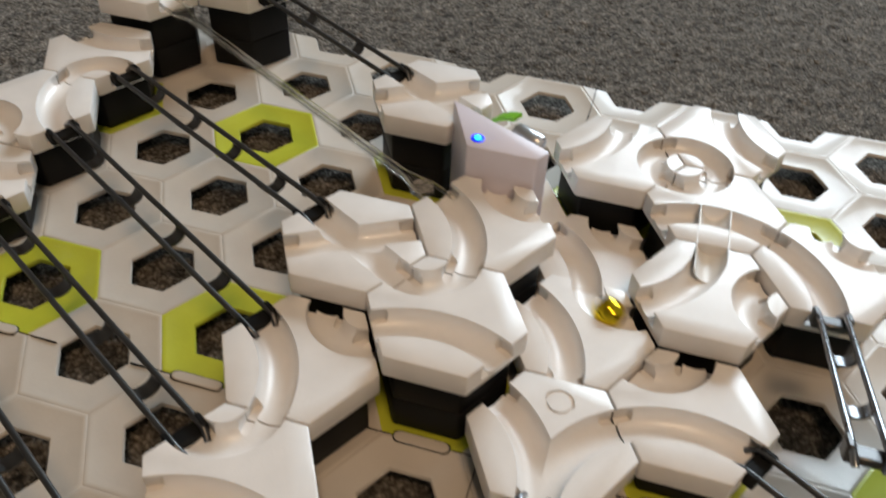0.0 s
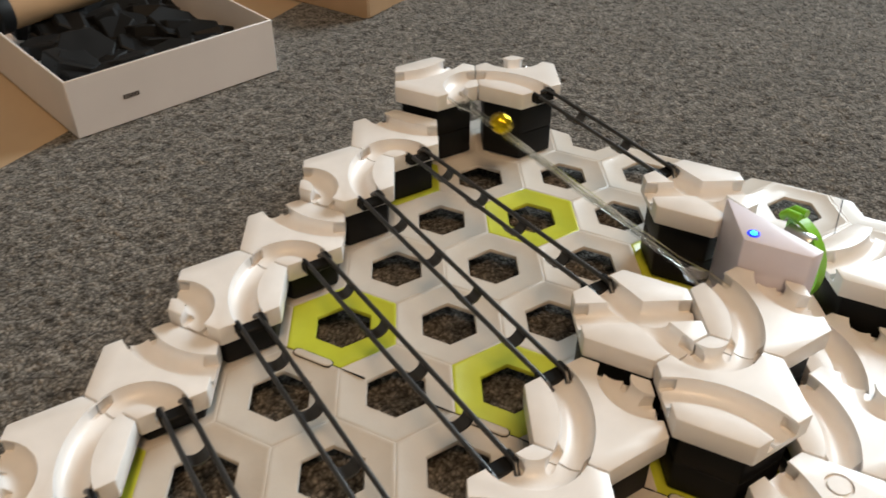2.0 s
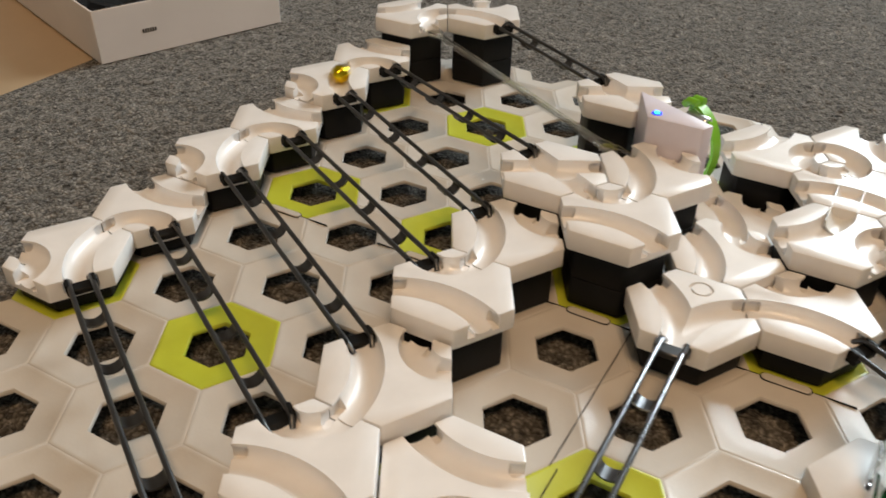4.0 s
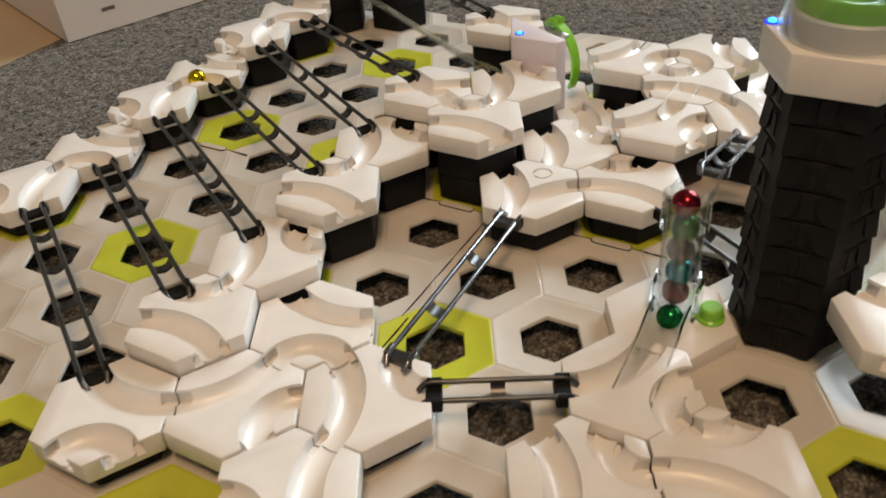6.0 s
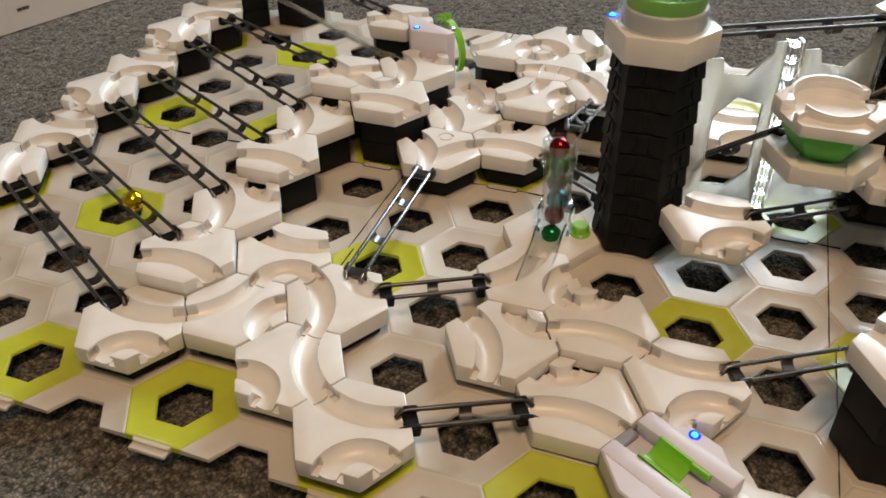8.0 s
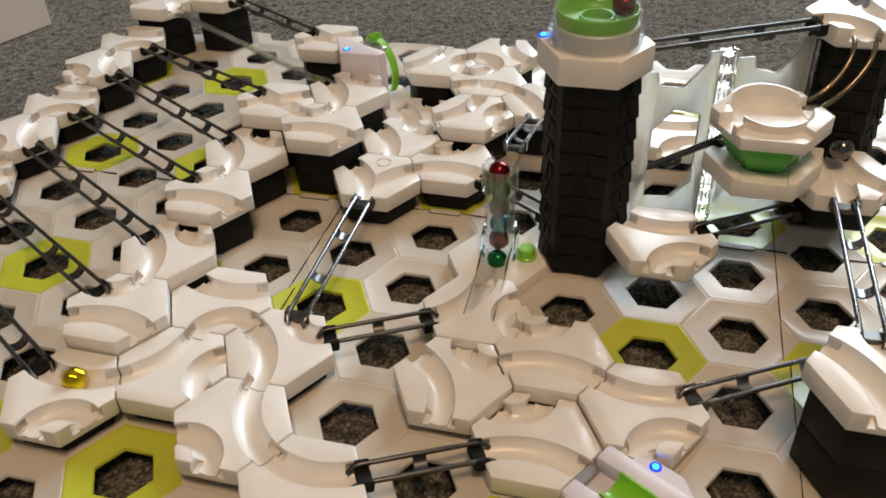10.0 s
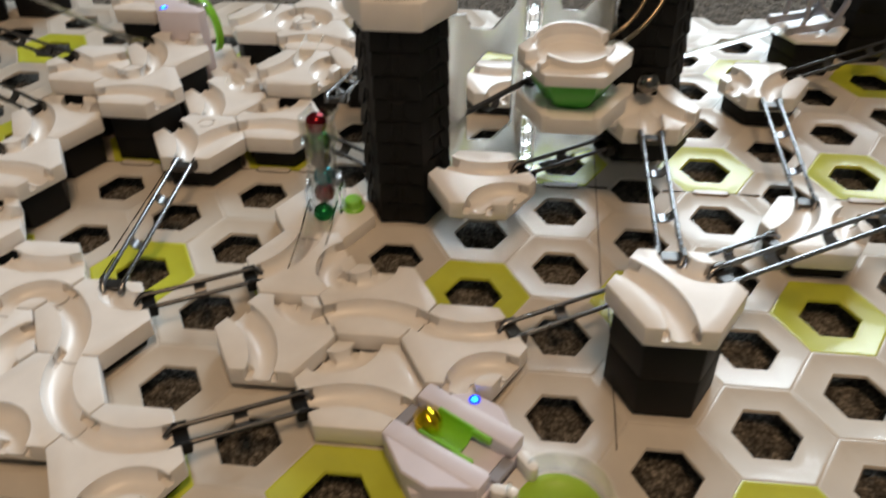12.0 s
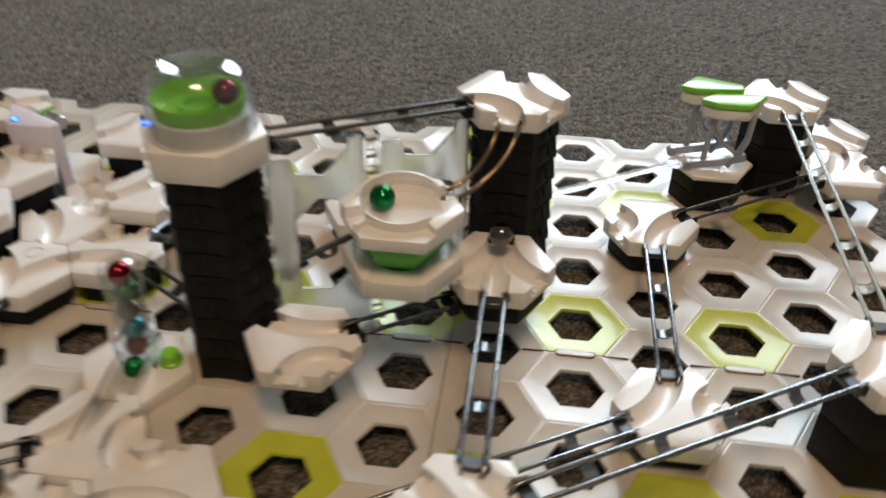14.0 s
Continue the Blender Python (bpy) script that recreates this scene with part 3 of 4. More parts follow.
def dome_cap(i, h, z):
    e = empty("dome_starter", Matrix.Translation(at(i, h, z)), "white hexagonal starter with clear dome over a green tray", "dome starter")
    bm = bmesh.new()
    prism(bm, hexagon(S * 0.99), 0, 0.0150)
    bevel(bm, 0.0008, 2)
    part("cap_base", bm, WHITE, e)
    bm = bmesh.new()
    lathe(bm, [(0.0217, 0.0150), (0.0217, 0.0238), (0.0210, 0.0245), (0.012, 0.0245)], 40)
    part("collar", bm, WHITE, e)
    bm = bmesh.new()
    lathe(bm, [(0.0200, 0.0243), (0.0209, 0.0312), (0.0206, 0.0320), (0.0200, 0.0320), (0.0192, 0.0282), (0.0170, 0.0258), (0.0092, 0.0251), (0.0086, 0.0280), (0.0076, 0.0280), (0.0070, 0.0250), (0.0030, 0.0249)], 40)
    part("tray", bm, GREEN, e, "glossy green tray")
    bm = bmesh.new()
    outer = [(0.0246, 0.0152), (0.0236, 0.0320), (0.0222, 0.0405), (0.0190, 0.0448), (0.0145, 0.0466), (0.0128, 0.0452), (0.0090, 0.0436), (0.0078, 0.0425), (0.0010, 0.0425)]
    inner = [(0.0010, 0.0417), (0.0078, 0.0417), (0.0092, 0.0428), (0.0130, 0.0444), (0.0146, 0.0457), (0.0186, 0.0439), (0.0215, 0.0400), (0.0228, 0.0320), (0.0238, 0.0152)]
    n, rings = 48, []
    for r, zz in outer + inner:
        rings.append([bm.verts.new((r * math.cos(2 * math.pi * k / n), r * math.sin(2 * math.pi * k / n), zz)) for k in range(n)])
    rings.append(rings[0])
    for a, b in zip(rings, rings[1:]):
        for k in range(n):
            bm.faces.new((a[k], a[(k + 1) % n], b[(k + 1) % n], b[k]))
    part("dome", bm, SHELL, e, "clear plastic dome", 50)
    led(e, Matrix.Translation((-0.0268, 0.0005, 0.0150)), 0.0029)
    return e


dome_cap(-2, 2, 0.1207)


# ---- marbles ----
def marble(name, place, mat, label, r=0.0063):
    bm = bmesh.new()
    bmesh.ops.create_uvsphere(bm, u_segments=32, v_segments=20, radius=r)
    ob = put(name, mesh_of(bm, name, mat, 180))
    ob.matrix_basis = Matrix.Translation(place)
    return tagged(ob, label, "marble", "marbles")


marble("marble", at(-2, 2, 0.1540) + Vector((0.0125, 0.0010, 0)), RED, "shiny dark red marble on the green tray", 0.0058)
marble("marble", Vector((0.0455, 0.0925, 0.0650)), SILVER, "polished silver marble on the funnel tile")
marble("marble", at(0, -6, 0.0112) + Vector((-0.0085, -0.0090, 0)), TEAL, "shiny teal marble in the green bowl")

# ---- clear wall between the towers ----
def clear_wall():
    a, b = at(-2, 2), at(1, 5)
    mid, ln = (a + b) / 2, (b - a).length
    e = empty("tower_wall", Matrix.Translation(mid) @ pose(0, 0, 0, 0, 0, 30), "clear plastic wall panel spanning two towers", "wall panel")
    x1 = ln / 2 - 0.0215
    for s in (-1, 1):
        xa, xb = (0.0045, x1 - 0.004) if s > 0 else (-x1 + 0.004, -0.0045)
        xm = (xa + xb) / 2 + 0.0025
        bm = bmesh.new()
        pts = [(xa, 0.004), (xb, 0.004), (xb, 0.119), (xb - 0.0075, 0.119), (xb - 0.0075, 0.1125), (xb - 0.0205, 0.1005), (xa + 0.0140, 0.1040), (xa + 0.0120, 0.1125), (xa, 0.1130)]
        lo = [bm.verts.new((x, -0.0011, z)) for x, z in pts]
        hi = [bm.verts.new((x, 0.0011, z)) for x, z in pts]
        n = len(pts)
        bm.faces.new(lo)
        bm.faces.new(hi[::-1])
        for k in range(n):
            bm.faces.new((lo[k], hi[k], hi[(k + 1) % n], lo[(k + 1) % n]))
        bmesh.ops.recalc_face_normals(bm, faces=bm.faces[:])
        base = mesh_of(bm, "panel", FROST)
        cutters = []
        for zc, rr in ((0.0590, 0.0145),):
            c = bmesh.new()
            hexa = [(xm + rr, zc + 0.0230), (xm - 0.002, zc + 0.0290), (xm - rr, zc + 0.0180), (xm - rr, zc - 0.0250), (xm + 0.002, zc - 0.0290), (xm + rr, zc - 0.0200)]
            l2 = [c.verts.new((x, -0.01, z)) for x, z in hexa]
            h2 = [c.verts.new((x, 0.01, z)) for x, z in hexa]
            c.faces.new(l2)
            c.faces.new(h2[::-1])
            for k in range(6):
                c.faces.new((l2[k], h2[k], h2[(k + 1) % 6], l2[(k + 1) % 6]))
            cutters.append(c)
        put("panel", cut(base, cutters), e)
    for x in (-x1, 0, x1):
        bm = bmesh.new()
        for dx in (-0.0036, 0.0036):
            box(bm, x + dx - 0.0008, -0.0030, 0.002, x + dx + 0.0008, 0.0030, 0.119)
        k = 0.002
        while k < 0.116:
            box(bm, x - 0.0028, -0.0030, k, x + 0.0028, 0.0030, k + 0.0022)
            k += 0.0095
        part("post", bm, CLEAR, e, "clear perforated post")


clear_wall()

# ---- balcony supports ----
def bracket(i, h, z, toward, length):
    e = empty("balcony_bracket", Matrix.Translation(at(i, h, z)) @ pose(0, 0, 0, 0, 0, toward), "clear plastic bracket holding a raised tile", "bracket", "brackets")
    bm = bmesh.new()
    box(bm, 0.010, -0.007, -0.006, length, 0.007, 0.0)
    bevel(bm, 0.001, 1)
    part("arm", bm, GREENCLEAR, e)


bracket(-1, 1, 0.039 - THICK - 0.0001, 150, 0.033)
bracket(1, 3, 0.058 - THICK - 0.0132, 90, 0.033)
bracket(0, 2, 0.0670, 120, 0.033)
bracket(6, 10, 0.031 - THICK - 0.0001, 150, 0.033)
e = empty("height_tile", Matrix.Translation(at(1, 3, 0.058 - THICK - 0.013)), "black plastic hexagonal height tile under the funnel tile", "height tile", "height tiles")
put("block_body", block_mesh(0.0128), e)


# ---- swirl bowl ----
def swirl(i, h):
    e = empty("swirl_bowl", Matrix.Translation(at(i, h)), "white hexagonal swirl bowl over a green funnel on a white tile", "swirl bowl")
    bm = bmesh.new()
    prism(bm, hexagon(S * 0.985), 0.0672, 0.0780)
    bevel(bm, 0.0008, 2)
    base = mesh_of(bm, "lower_tile", WHITE)
    c = bmesh.new()
    lathe(c, [(0.010, 0.0695), (0.0140, 0.0712), (0.0150, 0.0800)], 40)
    c2 = bmesh.new()
    prism(c2, [(-0.0075, -0.05), (0.0075, -0.05), (0.0130, -0.010), (-0.0130, -0.010)], 0.0765, 0.09)
    put("lower_tile", cut(base, [c, c2]), e)
    bm = bmesh.new()
    lathe(bm, [(0.0105, 0.0700), (0.0130, 0.0745), (0.0176, 0.0788), (0.0226, 0.0880), (0.0226, 0.0944)], 6)
    part("funnel", bm, DEEPGREEN, e, "green plastic funnel", 30)
    bm = bmesh.new()
    prism(bm, hexagon(S * 0.985), 0.0942, 0.1042)
    bevel(bm, 0.0008, 2)
    base = mesh_of(bm, "bowl", WHITE)
    c = bmesh.new()
    lathe(c, [(0.003, 0.0964), (0.0130, 0.0967), (0.0180, 0.0978), (0.0203, 0.1010), (0.0206, 0.1100)], 48)
    bmesh.ops.translate(c, verts=c.verts[:], vec=(0, 0.0030, 0))
    cutters = [c]
    for a in (210, 35):
        u, v = edge_mid(a, 1), edge_mid(a + 90, 1)
        c = bmesh.new()
        prism(c, [((u * d + v * w).x, (u * d + v * w).y) for d, w in ((0.012, -0.0062), (0.034, -0.0062), (0.034, 0.0062), (0.012, 0.0062))], 0.0984, 0.112)
        cutters.append(c)
    c = bmesh.new()
    arc = [radians(234 + 7 * k) for k in range(12)]
    prism(c, [(0.0220 * math.cos(a), 0.0030 + 0.0220 * math.sin(a)) for a in arc[::-1]] + [(0.050 * math.cos(a), 0.050 * math.sin(a)) for a in arc], 0.1008, 0.115)
    cutters.append(c)
    put("bowl", cut(base, cutters), e)
    bm = bmesh.new()
    n, rings = 40, []
    for r, z in ((0.0216, 0.1035), (0.0240, 0.1035), (0.0236, 0.1), (0.0220, 0.1)):
        ring = []
        for k in range(n + 1):
            a = radians(50 + 128 * k / n)
            top = 0.1045 + 0.0030 * math.sin(math.pi * k / n) ** 0.6
            ring.append(bm.verts.new(((r - 0.001) * math.cos(a), (r - 0.001) * math.sin(a) + 0.0030, z if z > 0.1 else top)))
        rings.append(ring)
    for a, b in zip(rings, rings[1:] + rings[:1]):
        for k in range(n):
            bm.faces.new((a[k], a[k + 1], b[k + 1], b[k]))
    for k in (0, n):
        bm.faces.new([r[k] for r in rings])
    bmesh.ops.recalc_face_normals(bm, faces=bm.faces[:])
    part("back_rim", bm, WHITE, e)
    bm = bmesh.new()
    rings = []
    for r, z in ((0.0205, 0.0990), (0.0220, 0.0990), (0.0217, 0.1066), (0.0208, 0.1066)):
        rings.append([bm.verts.new((r * math.cos(radians(228 + 88 * k / n)), 0.0030 + r * math.sin(radians(228 + 88 * k / n)), z - (0.0012 * (1 - math.cos(math.pi * (k / n - 0.5) * 1.6)) if z < 0.1 else 0.0016 * math.sin(math.pi * k / n)))) for k in range(n + 1)])
    for a, b in zip(rings, rings[1:] + rings[:1]):
        for k in range(n):
            bm.faces.new((a[k], a[k + 1], b[k + 1], b[k]))
    for k in (0, n):
        bm.faces.new([r[k] for r in rings])
    bmesh.ops.recalc_face_normals(bm, faces=bm.faces[:])
    part("front_lip", bm, WHITE, e)


swirl(0, 2)
BRASS = material("aged_steel", (0.24, 0.19, 0.13), 0.25, metal=1.0, vary=0.1)
e = empty("drop_rail", Matrix.Translation(at(1, 5, 0)), "curved pair of steel bars dropping from the tower tile", "rail")
for s in (-1, 1):
    bm = bmesh.new()
    p0, p1, p2, p3 = Vector((s * 0.0052, -0.0225, 0.1225)), Vector((s * 0.0052, -0.0400, 0.1225)), Vector((-0.006 + s * 0.004, -0.0420, 0.1030)), Vector((-0.024 + s * 0.0035, -0.0580 - s * 0.003, 0.0990))
    pts = [(1 - u) ** 3 * p0 + 3 * u * (1 - u) ** 2 * p1 + 3 * u * u * (1 - u) * p2 + u ** 3 * p3 for u in [k / 20 for k in range(21)]]
    tube_along(bm, pts, 0.0013, 10, up=(1, 0.2, 0))
    part("bar", bm, BRASS, e)
bm = bmesh.new()
box(bm, -0.0300, -0.0640, 0.0960, -0.0190, -0.0555, 0.0985)
part("end_clip", bevel(bm, 0.0008, 1), BRASS, e)


# ---- marble magazine: clear tube on a plate with a green button ----
def magazine(i, h):
    e = empty("marble_magazine", Matrix.Translation(at(i, h)), "clear tube of coloured marbles on a white plate with green button", "marble magazine")
    bm = bmesh.new()
    prism(bm, hexagon(S * 0.985), -0.001, 0.0085)
    part("plate", bevel(bm, 0.0008, 2), WHITE, e)
    bm = bmesh.new()
    lathe(bm, [(0.0062, 0.0085), (0.0062, 0.0098), (0.0052, 0.0105), (0.0050, 0.0145), (0.0043, 0.0152)], 24)
    part("button", bm, GREEN, e, "green push button", m=Matrix.Translation((0.0165, 0.0055, 0)))
    x, y = 0.0008, 0.0045
    bm = bmesh.new()
    n, rings = 36, []
    for r, z in ((0.0086, 0.011), (0.0086, 0.0275), (0.0098, 0.0280), (0.0098, 0.0300), (0.0086, 0.0305), (0.0086, 0.0530), (0.0100, 0.0535), (0.0100, 0.0690), (0.0091, 0.0690), (0.0078, 0.0540), (0.0078, 0.0110)):
        rings.append([bm.verts.new((x + r * math.cos(2 * math.pi * k / n), y + r * math.sin(2 * math.pi * k / n), z)) for k in range(n)])
    for a, b in zip(rings, rings[1:] + rings[:1]):
        for k in range(n):
            bm.faces.new((a[k], a[(k + 1) % n], b[(k + 1) % n], b[k]))
    bmesh.ops.recalc_face_normals(bm, faces=bm.faces[:])
    part("tube", bm, SHELL, e, "clear ribbed tube", 35)
    bm = bmesh.new()
    prof = [(0.0085 * math.cos(radians(a)), 0.0085 * math.sin(radians(a))) for a in range(180, 361, 20)] + [(0.0075 * math.cos(radians(a)), 0.0075 * math.sin(radians(a))) for a in range(360, 179, -20)]
    tube_along(bm, [(x, y + 0.004, 0.0690), (x, y + 0.020, 0.0655)], 0, profile=prof)
    part("inlet", bm, SHELL, e)
    bm = bmesh.new()
    tube_along(bm, [(x, y - 0.005, 0.0175), (x, y - 0.016, 0.0165), (x + 0.001, y - 0.030, 0.0155), (x + 0.002, -0.066, 0.0140)], 0, profile=prof)
    part("chute", bm, CLEAR, e)
    for sx in (-1, 1):
        bm = bmesh.new()
        box(bm, x + sx * 0.0095 - 0.001, y - 0.006, 0.0085, x + sx * 0.0095 + 0.001, y + 0.006, 0.024)
        part("cheek", bevel(bm, 0.0005, 1), CLEAR, e)
    for k, (mat, text) in enumerate(((EMERALD, "green"), (RED, "red"), (TEAL, "blue"), (SILVER, "silver"), (EMERALD, "green"), (RED, "red"))):
        marble("marble", at(i, h, 0.0192 + (k - 1) * 0.01143 if k else 0.0108) + Vector((x + (-1) ** k * 0.0004, y if k else y - 0.0086, 0)), mat, "shiny %s marble stacked in the clear tube" % text, 0.0060)


magazine(-3, 1)


# ---- electric lift ----
def lift(i, h):
    e = empty("marble_lift", Matrix.Translation(at(i, h)), "lilac-white electric marble lift with blue LED and green lever", "marble lift")
    r = S * 0.97
    bm = bmesh.new()
    prism(bm, [(-0.0295, 0.0060), (-0.0150, -0.0258), (0.0150, -0.0258), (0.0188, -0.0185)], 0.0005, 0.0575)
    part("housing", bevel(bm, 0.0010, 2), LILAC, e)
    bm = bmesh.new()
    prism(bm, hexagon(r), 0.0002, 0.0100)
    part("base", bevel(bm, 0.0008, 1), WHITE, e)
    led(e, Matrix.Translation((-0.0118, -0.0195, 0.0575)), 0.0029)
    bm = bmesh.new()
    lathe(bm, [(0.003, -0.007), (0.0042, -0.0068), (0.0047, -0.006), (0.0047, 0.006), (0.0042, 0.0068), (0.0036, 0.0068), (0.0033, 0.0060), (0.001, 0.0060)], 28)
    part("axle", bm, ALLOY, e, "polished steel cylinder", m=Matrix.Translation((0.0070, -0.0040, 0.0512)) @ pose(0, 0, 0, 0, 0, -27) @ pose(0, 0, 0, 0, 90, 0))
    bm = bmesh.new()
    pts = [(0.0205 * math.cos(radians(a)), 0, 0.0245 * math.sin(radians(a))) for a in range(105, -36, -7)]
    tube_along(bm, pts, 0, up=(0, 1, 0), profile=[(-0.0009, -0.0030), (0.0009, -0.0030), (0.0009, 0.0030), (-0.0009, 0.0030)])
    for y in (-0.0026, 0.0026):
        tube_along(bm, [(-0.0040, y, 0.0228), (-0.0015, y, 0.0258), (0.0045, y, 0.0262)], 0.0022, 10, up=(0, 1, 0))
    box(bm, -0.0015, -0.0020, 0.0, 0.0015, 0.0020, 0.0240)
    me = mesh_of(bm, "lever", GREEN, 40)
    lv = put("lever", me, e, label="bright green swinging lever")
    return lv


LEVER = lift(-6, 8)


# ---- electric starter at the front ----
def starter(i, h):
    e = empty("starter_tile", Matrix.Translation(at(i, h)) @ pose(0, 0, 0, 0, 0, -30), "lilac-white electric tile with green slide and blue LED", "starter tile")
    bm = bmesh.new()
    prism(bm, hexagon(S * 0.985, 30), 0.0005, 0.0075)
    part("base", bevel(bm, 0.0008, 2), LILAC, e)
    for s in (-1, 1):
        bm = bmesh.new()
        box(bm, -0.0250, s * 0.0125 - 0.0050, 0.0072, 0.0250, s * 0.0125 + 0.0050, 0.0155)
        part("side_wall", bevel(bm, 0.0016, 2), LILAC, e)
    bm = bmesh.new()
    prism(bm, [(-0.017, 0.0172), (0.020, 0.0172), (0.008, 0.0262), (-0.007, 0.0262)], 0.0070, 0.0125)
    part("led_shelf", bevel(bm, 0.0008, 1), LILAC, e)
    bm = bmesh.new()
    prism(bm, [(-0.0250, -0.0165), (-0.006, -0.0278), (0.008, -0.0278), (0.0250, -0.0165)], 0.0070, 0.0150)
    part("side_wedge", bevel(bm, 0.0008, 1), LILAC, e)
    bm = bmesh.new()
    prof = [(0.0078 * math.cos(radians(a)), 0.0078 * math.sin(radians(a))) for a in range(180, 361, 20)] + [(0.0068 * math.cos(radians(a)), 0.0068 * math.sin(radians(a))) for a in range(360, 179, -20)]
    tube_along(bm, [(-0.012, 0, 0.0165), (0.006, 0, 0.0155)], 0, profile=prof)
    part("slide", bm, GREEN, e, "lime green half-pipe slide")
    for s in (-1, 1):
        bm = bmesh.new()
        box(bm, 0.005, s * 0.0070 - 0.0012, 0.0110, 0.0150, s * 0.0070 + 0.0012, 0.0150)
        part("slide_prong", bevel(bm, 0.0006, 1), GREEN, e)
    for sx in (-1, 1):
        bm = bmesh.new()
        box(bm, sx * 0.0245 - 0.0030, -0.0068, 0.0075, sx * 0.0245 + 0.0030, 0.0068, 0.0100)
        part("lip", bevel(bm, 0.0008, 1), SMOKE, e)
    led(e, Matrix.Translation((-0.0040, 0.0222, 0.0125)), 0.0027)


starter(-1, -5)


DISH = material("lime_dish", (0.30, 0.50, 0.02), 0.35, vary=0.06, coat=0.2)


def finish_bowl(i, h):
    e = empty("finish_bowl", Matrix.Translation(at(i, h)), "green finish bowl with clear rim on a white tile", "finish bowl")
    bm = bmesh.new()
    prism(bm, hexagon(S * 0.985), 0.0002, 0.0040)
    part("base", bevel(bm, 0.0008, 2), WHITE, e)
    bm = bmesh.new()
    lathe(bm, [(0.0182, 0.0040), (0.0182, 0.0048), (0.0140, 0.0046), (0.0135, 0.0042), (0.004, 0.0041)], 48)
    part("dish", bm, DISH, e, "lime green dish")
    bm = bmesh.new()
    n, rings = 56, []
    for r, z in ((0.0190, 0.0040), (0.0203, 0.0040), (0.0209, 0.0150), (0.0216, 0.0158), (0.0206, 0.0164), (0.0198, 0.0150)):
        rings.append([bm.verts.new((r * math.cos(radians(170 + 320 * k / n)), r * math.sin(radians(170 + 320 * k / n)), z)) for k in range(n + 1)])
    for a, b in zip(rings, rings[1:] + rings[:1]):
        for k in range(n):
            bm.faces.new((a[k], a[k + 1], b[k + 1], b[k]))
    for k in (0, n):
        bm.faces.new([r[k] for r in rings])
    bmesh.ops.recalc_face_normals(bm, faces=bm.faces[:])
    part("rim", bm, VEIL, e, "clear plastic rim", 35)
    for turn in (127, 173):
        bm = bmesh.new()
        prism(bm, [(0.0225 + 0.0032 * s + 0.0026 * math.cos(radians(a)), 0.0026 * math.sin(radians(a))) for s, a0 in ((1, -90), (-1, 90)) for a in range(a0, a0 + 181, 30)], 0.0038, 0.0122)
        part("prong", bevel(bm, 0.0008, 2), WHITE, e, "rounded white entry prong", m=pose(0, 0, 0, 0, 0, turn))


finish_bowl(0, -6)


# ---- catapult ----
FROSTED = material("frosted_lilac_plastic", (0.48, 0.48, 0.54), 0.3, vary=0.05, coat=0.2)
FROSTED.node_tree.nodes["Principled BSDF"].inputs["Transmission Weight"].default_value = 0.35


def catapult(i, h):
    stack(i, h, 0.0250, 0.0125)
    e = empty("catapult", Matrix.Translation(at(i, h, 0.0253)), "white hexagonal catapult with green leaves on black height tiles", "catapult")
    bm = bmesh.new()
    prism(bm, hexagon(S * 0.95), 0, 0.0030)
    part("deck", bevel(bm, 0.0007, 1), WHITE, e)
    for y, x in ((-0.0135, 0.004), (0.0060, -0.005)):
        bm = bmesh.new()
        tube_along(bm, [(x - 0.024, y, 0.0058), (x - 0.004, y + 0.002, 0.0085), (x + 0.016, y + 0.005, 0.0125)], 0, profile=[(-0.0022, -0.0028), (0.0022, -0.0028), (0.0022, 0.0028), (-0.0022, 0.0028)])
        part("rocker_arm", bevel(bm, 0.0005, 1), FROSTED, e)
        bm = bmesh.new()
        tube_along(bm, [(x + 0.004, y + 0.003, 0.0060), (x + 0.010, y + 0.003, 0.0150), (x + 0.0140, y + 0.003, 0.0260), (x + 0.0150, y + 0.003, 0.0445)], 0, profile=[(-0.0014, -0.0032), (0.0014, -0.0032), (0.0014, 0.0032), (-0.0014, 0.0032)], up=(0, 1, 0))
        part("gusset", bevel(bm, 0.0004, 1), FROSTED, e)
        bm = bmesh.new()
        tube_along(bm, [(x - 0.0125, y + 0.002, 0.0080), (x - 0.0100, y + 0.002, 0.0450)], 0.0019, 8)
        part("strut", bm, FROSTED, e)
        bm = bmesh.new()
        tube_along(bm, [(x - 0.0105, y + 0.002, 0.0380), (x - 0.0020, y + 0.002, 0.0230), (x + 0.0090, y + 0.003, 0.0150)], 0.0013, 8, up=(0, 1, 0))
        part("brace", bm, FROSTED, e)
        bm = bmesh.new()
        lathe(bm, [(0.0030, -0.0030), (0.0034, -0.0026), (0.0034, 0.0026), (0.0030, 0.0030)], 20)
        part("pivot", bm, FROSTED, e, m=Matrix.Translation((x - 0.022, y, 0.0058)) @ pose(0, 0, 0, 90, 0, 0))
    leaves = (((-0.0085, 0.0090, 0.0520), [(-0.021, -0.005), (-0.011, -0.010), (0.021, -0.006), (0.021, 0.003), (-0.008, 0.013)]),
              ((0.0050, -0.0070, 0.0500), [(-0.022, -0.004), (-0.012, -0.011), (0.010, -0.011), (0.023, 0.009), (-0.010, 0.008)]))
    for place, outline in leaves:
        bm = bmesh.new()
        prism(bm, [(x * 0.94, y * 0.92) for x, y in outline], -0.0080, -0.0002)
        part("cup", bevel(bm, 0.0012, 1), WHITE, e, m=Matrix.Translation(place))
        bm = bmesh.new()
        prism(bm, outline, 0.0, 0.0040)
        part("leaf", bevel(bm, 0.0009, 2), GREEN, e, "bright green leaf-shaped pad", m=Matrix.Translation(place))


catapult(4, 10)


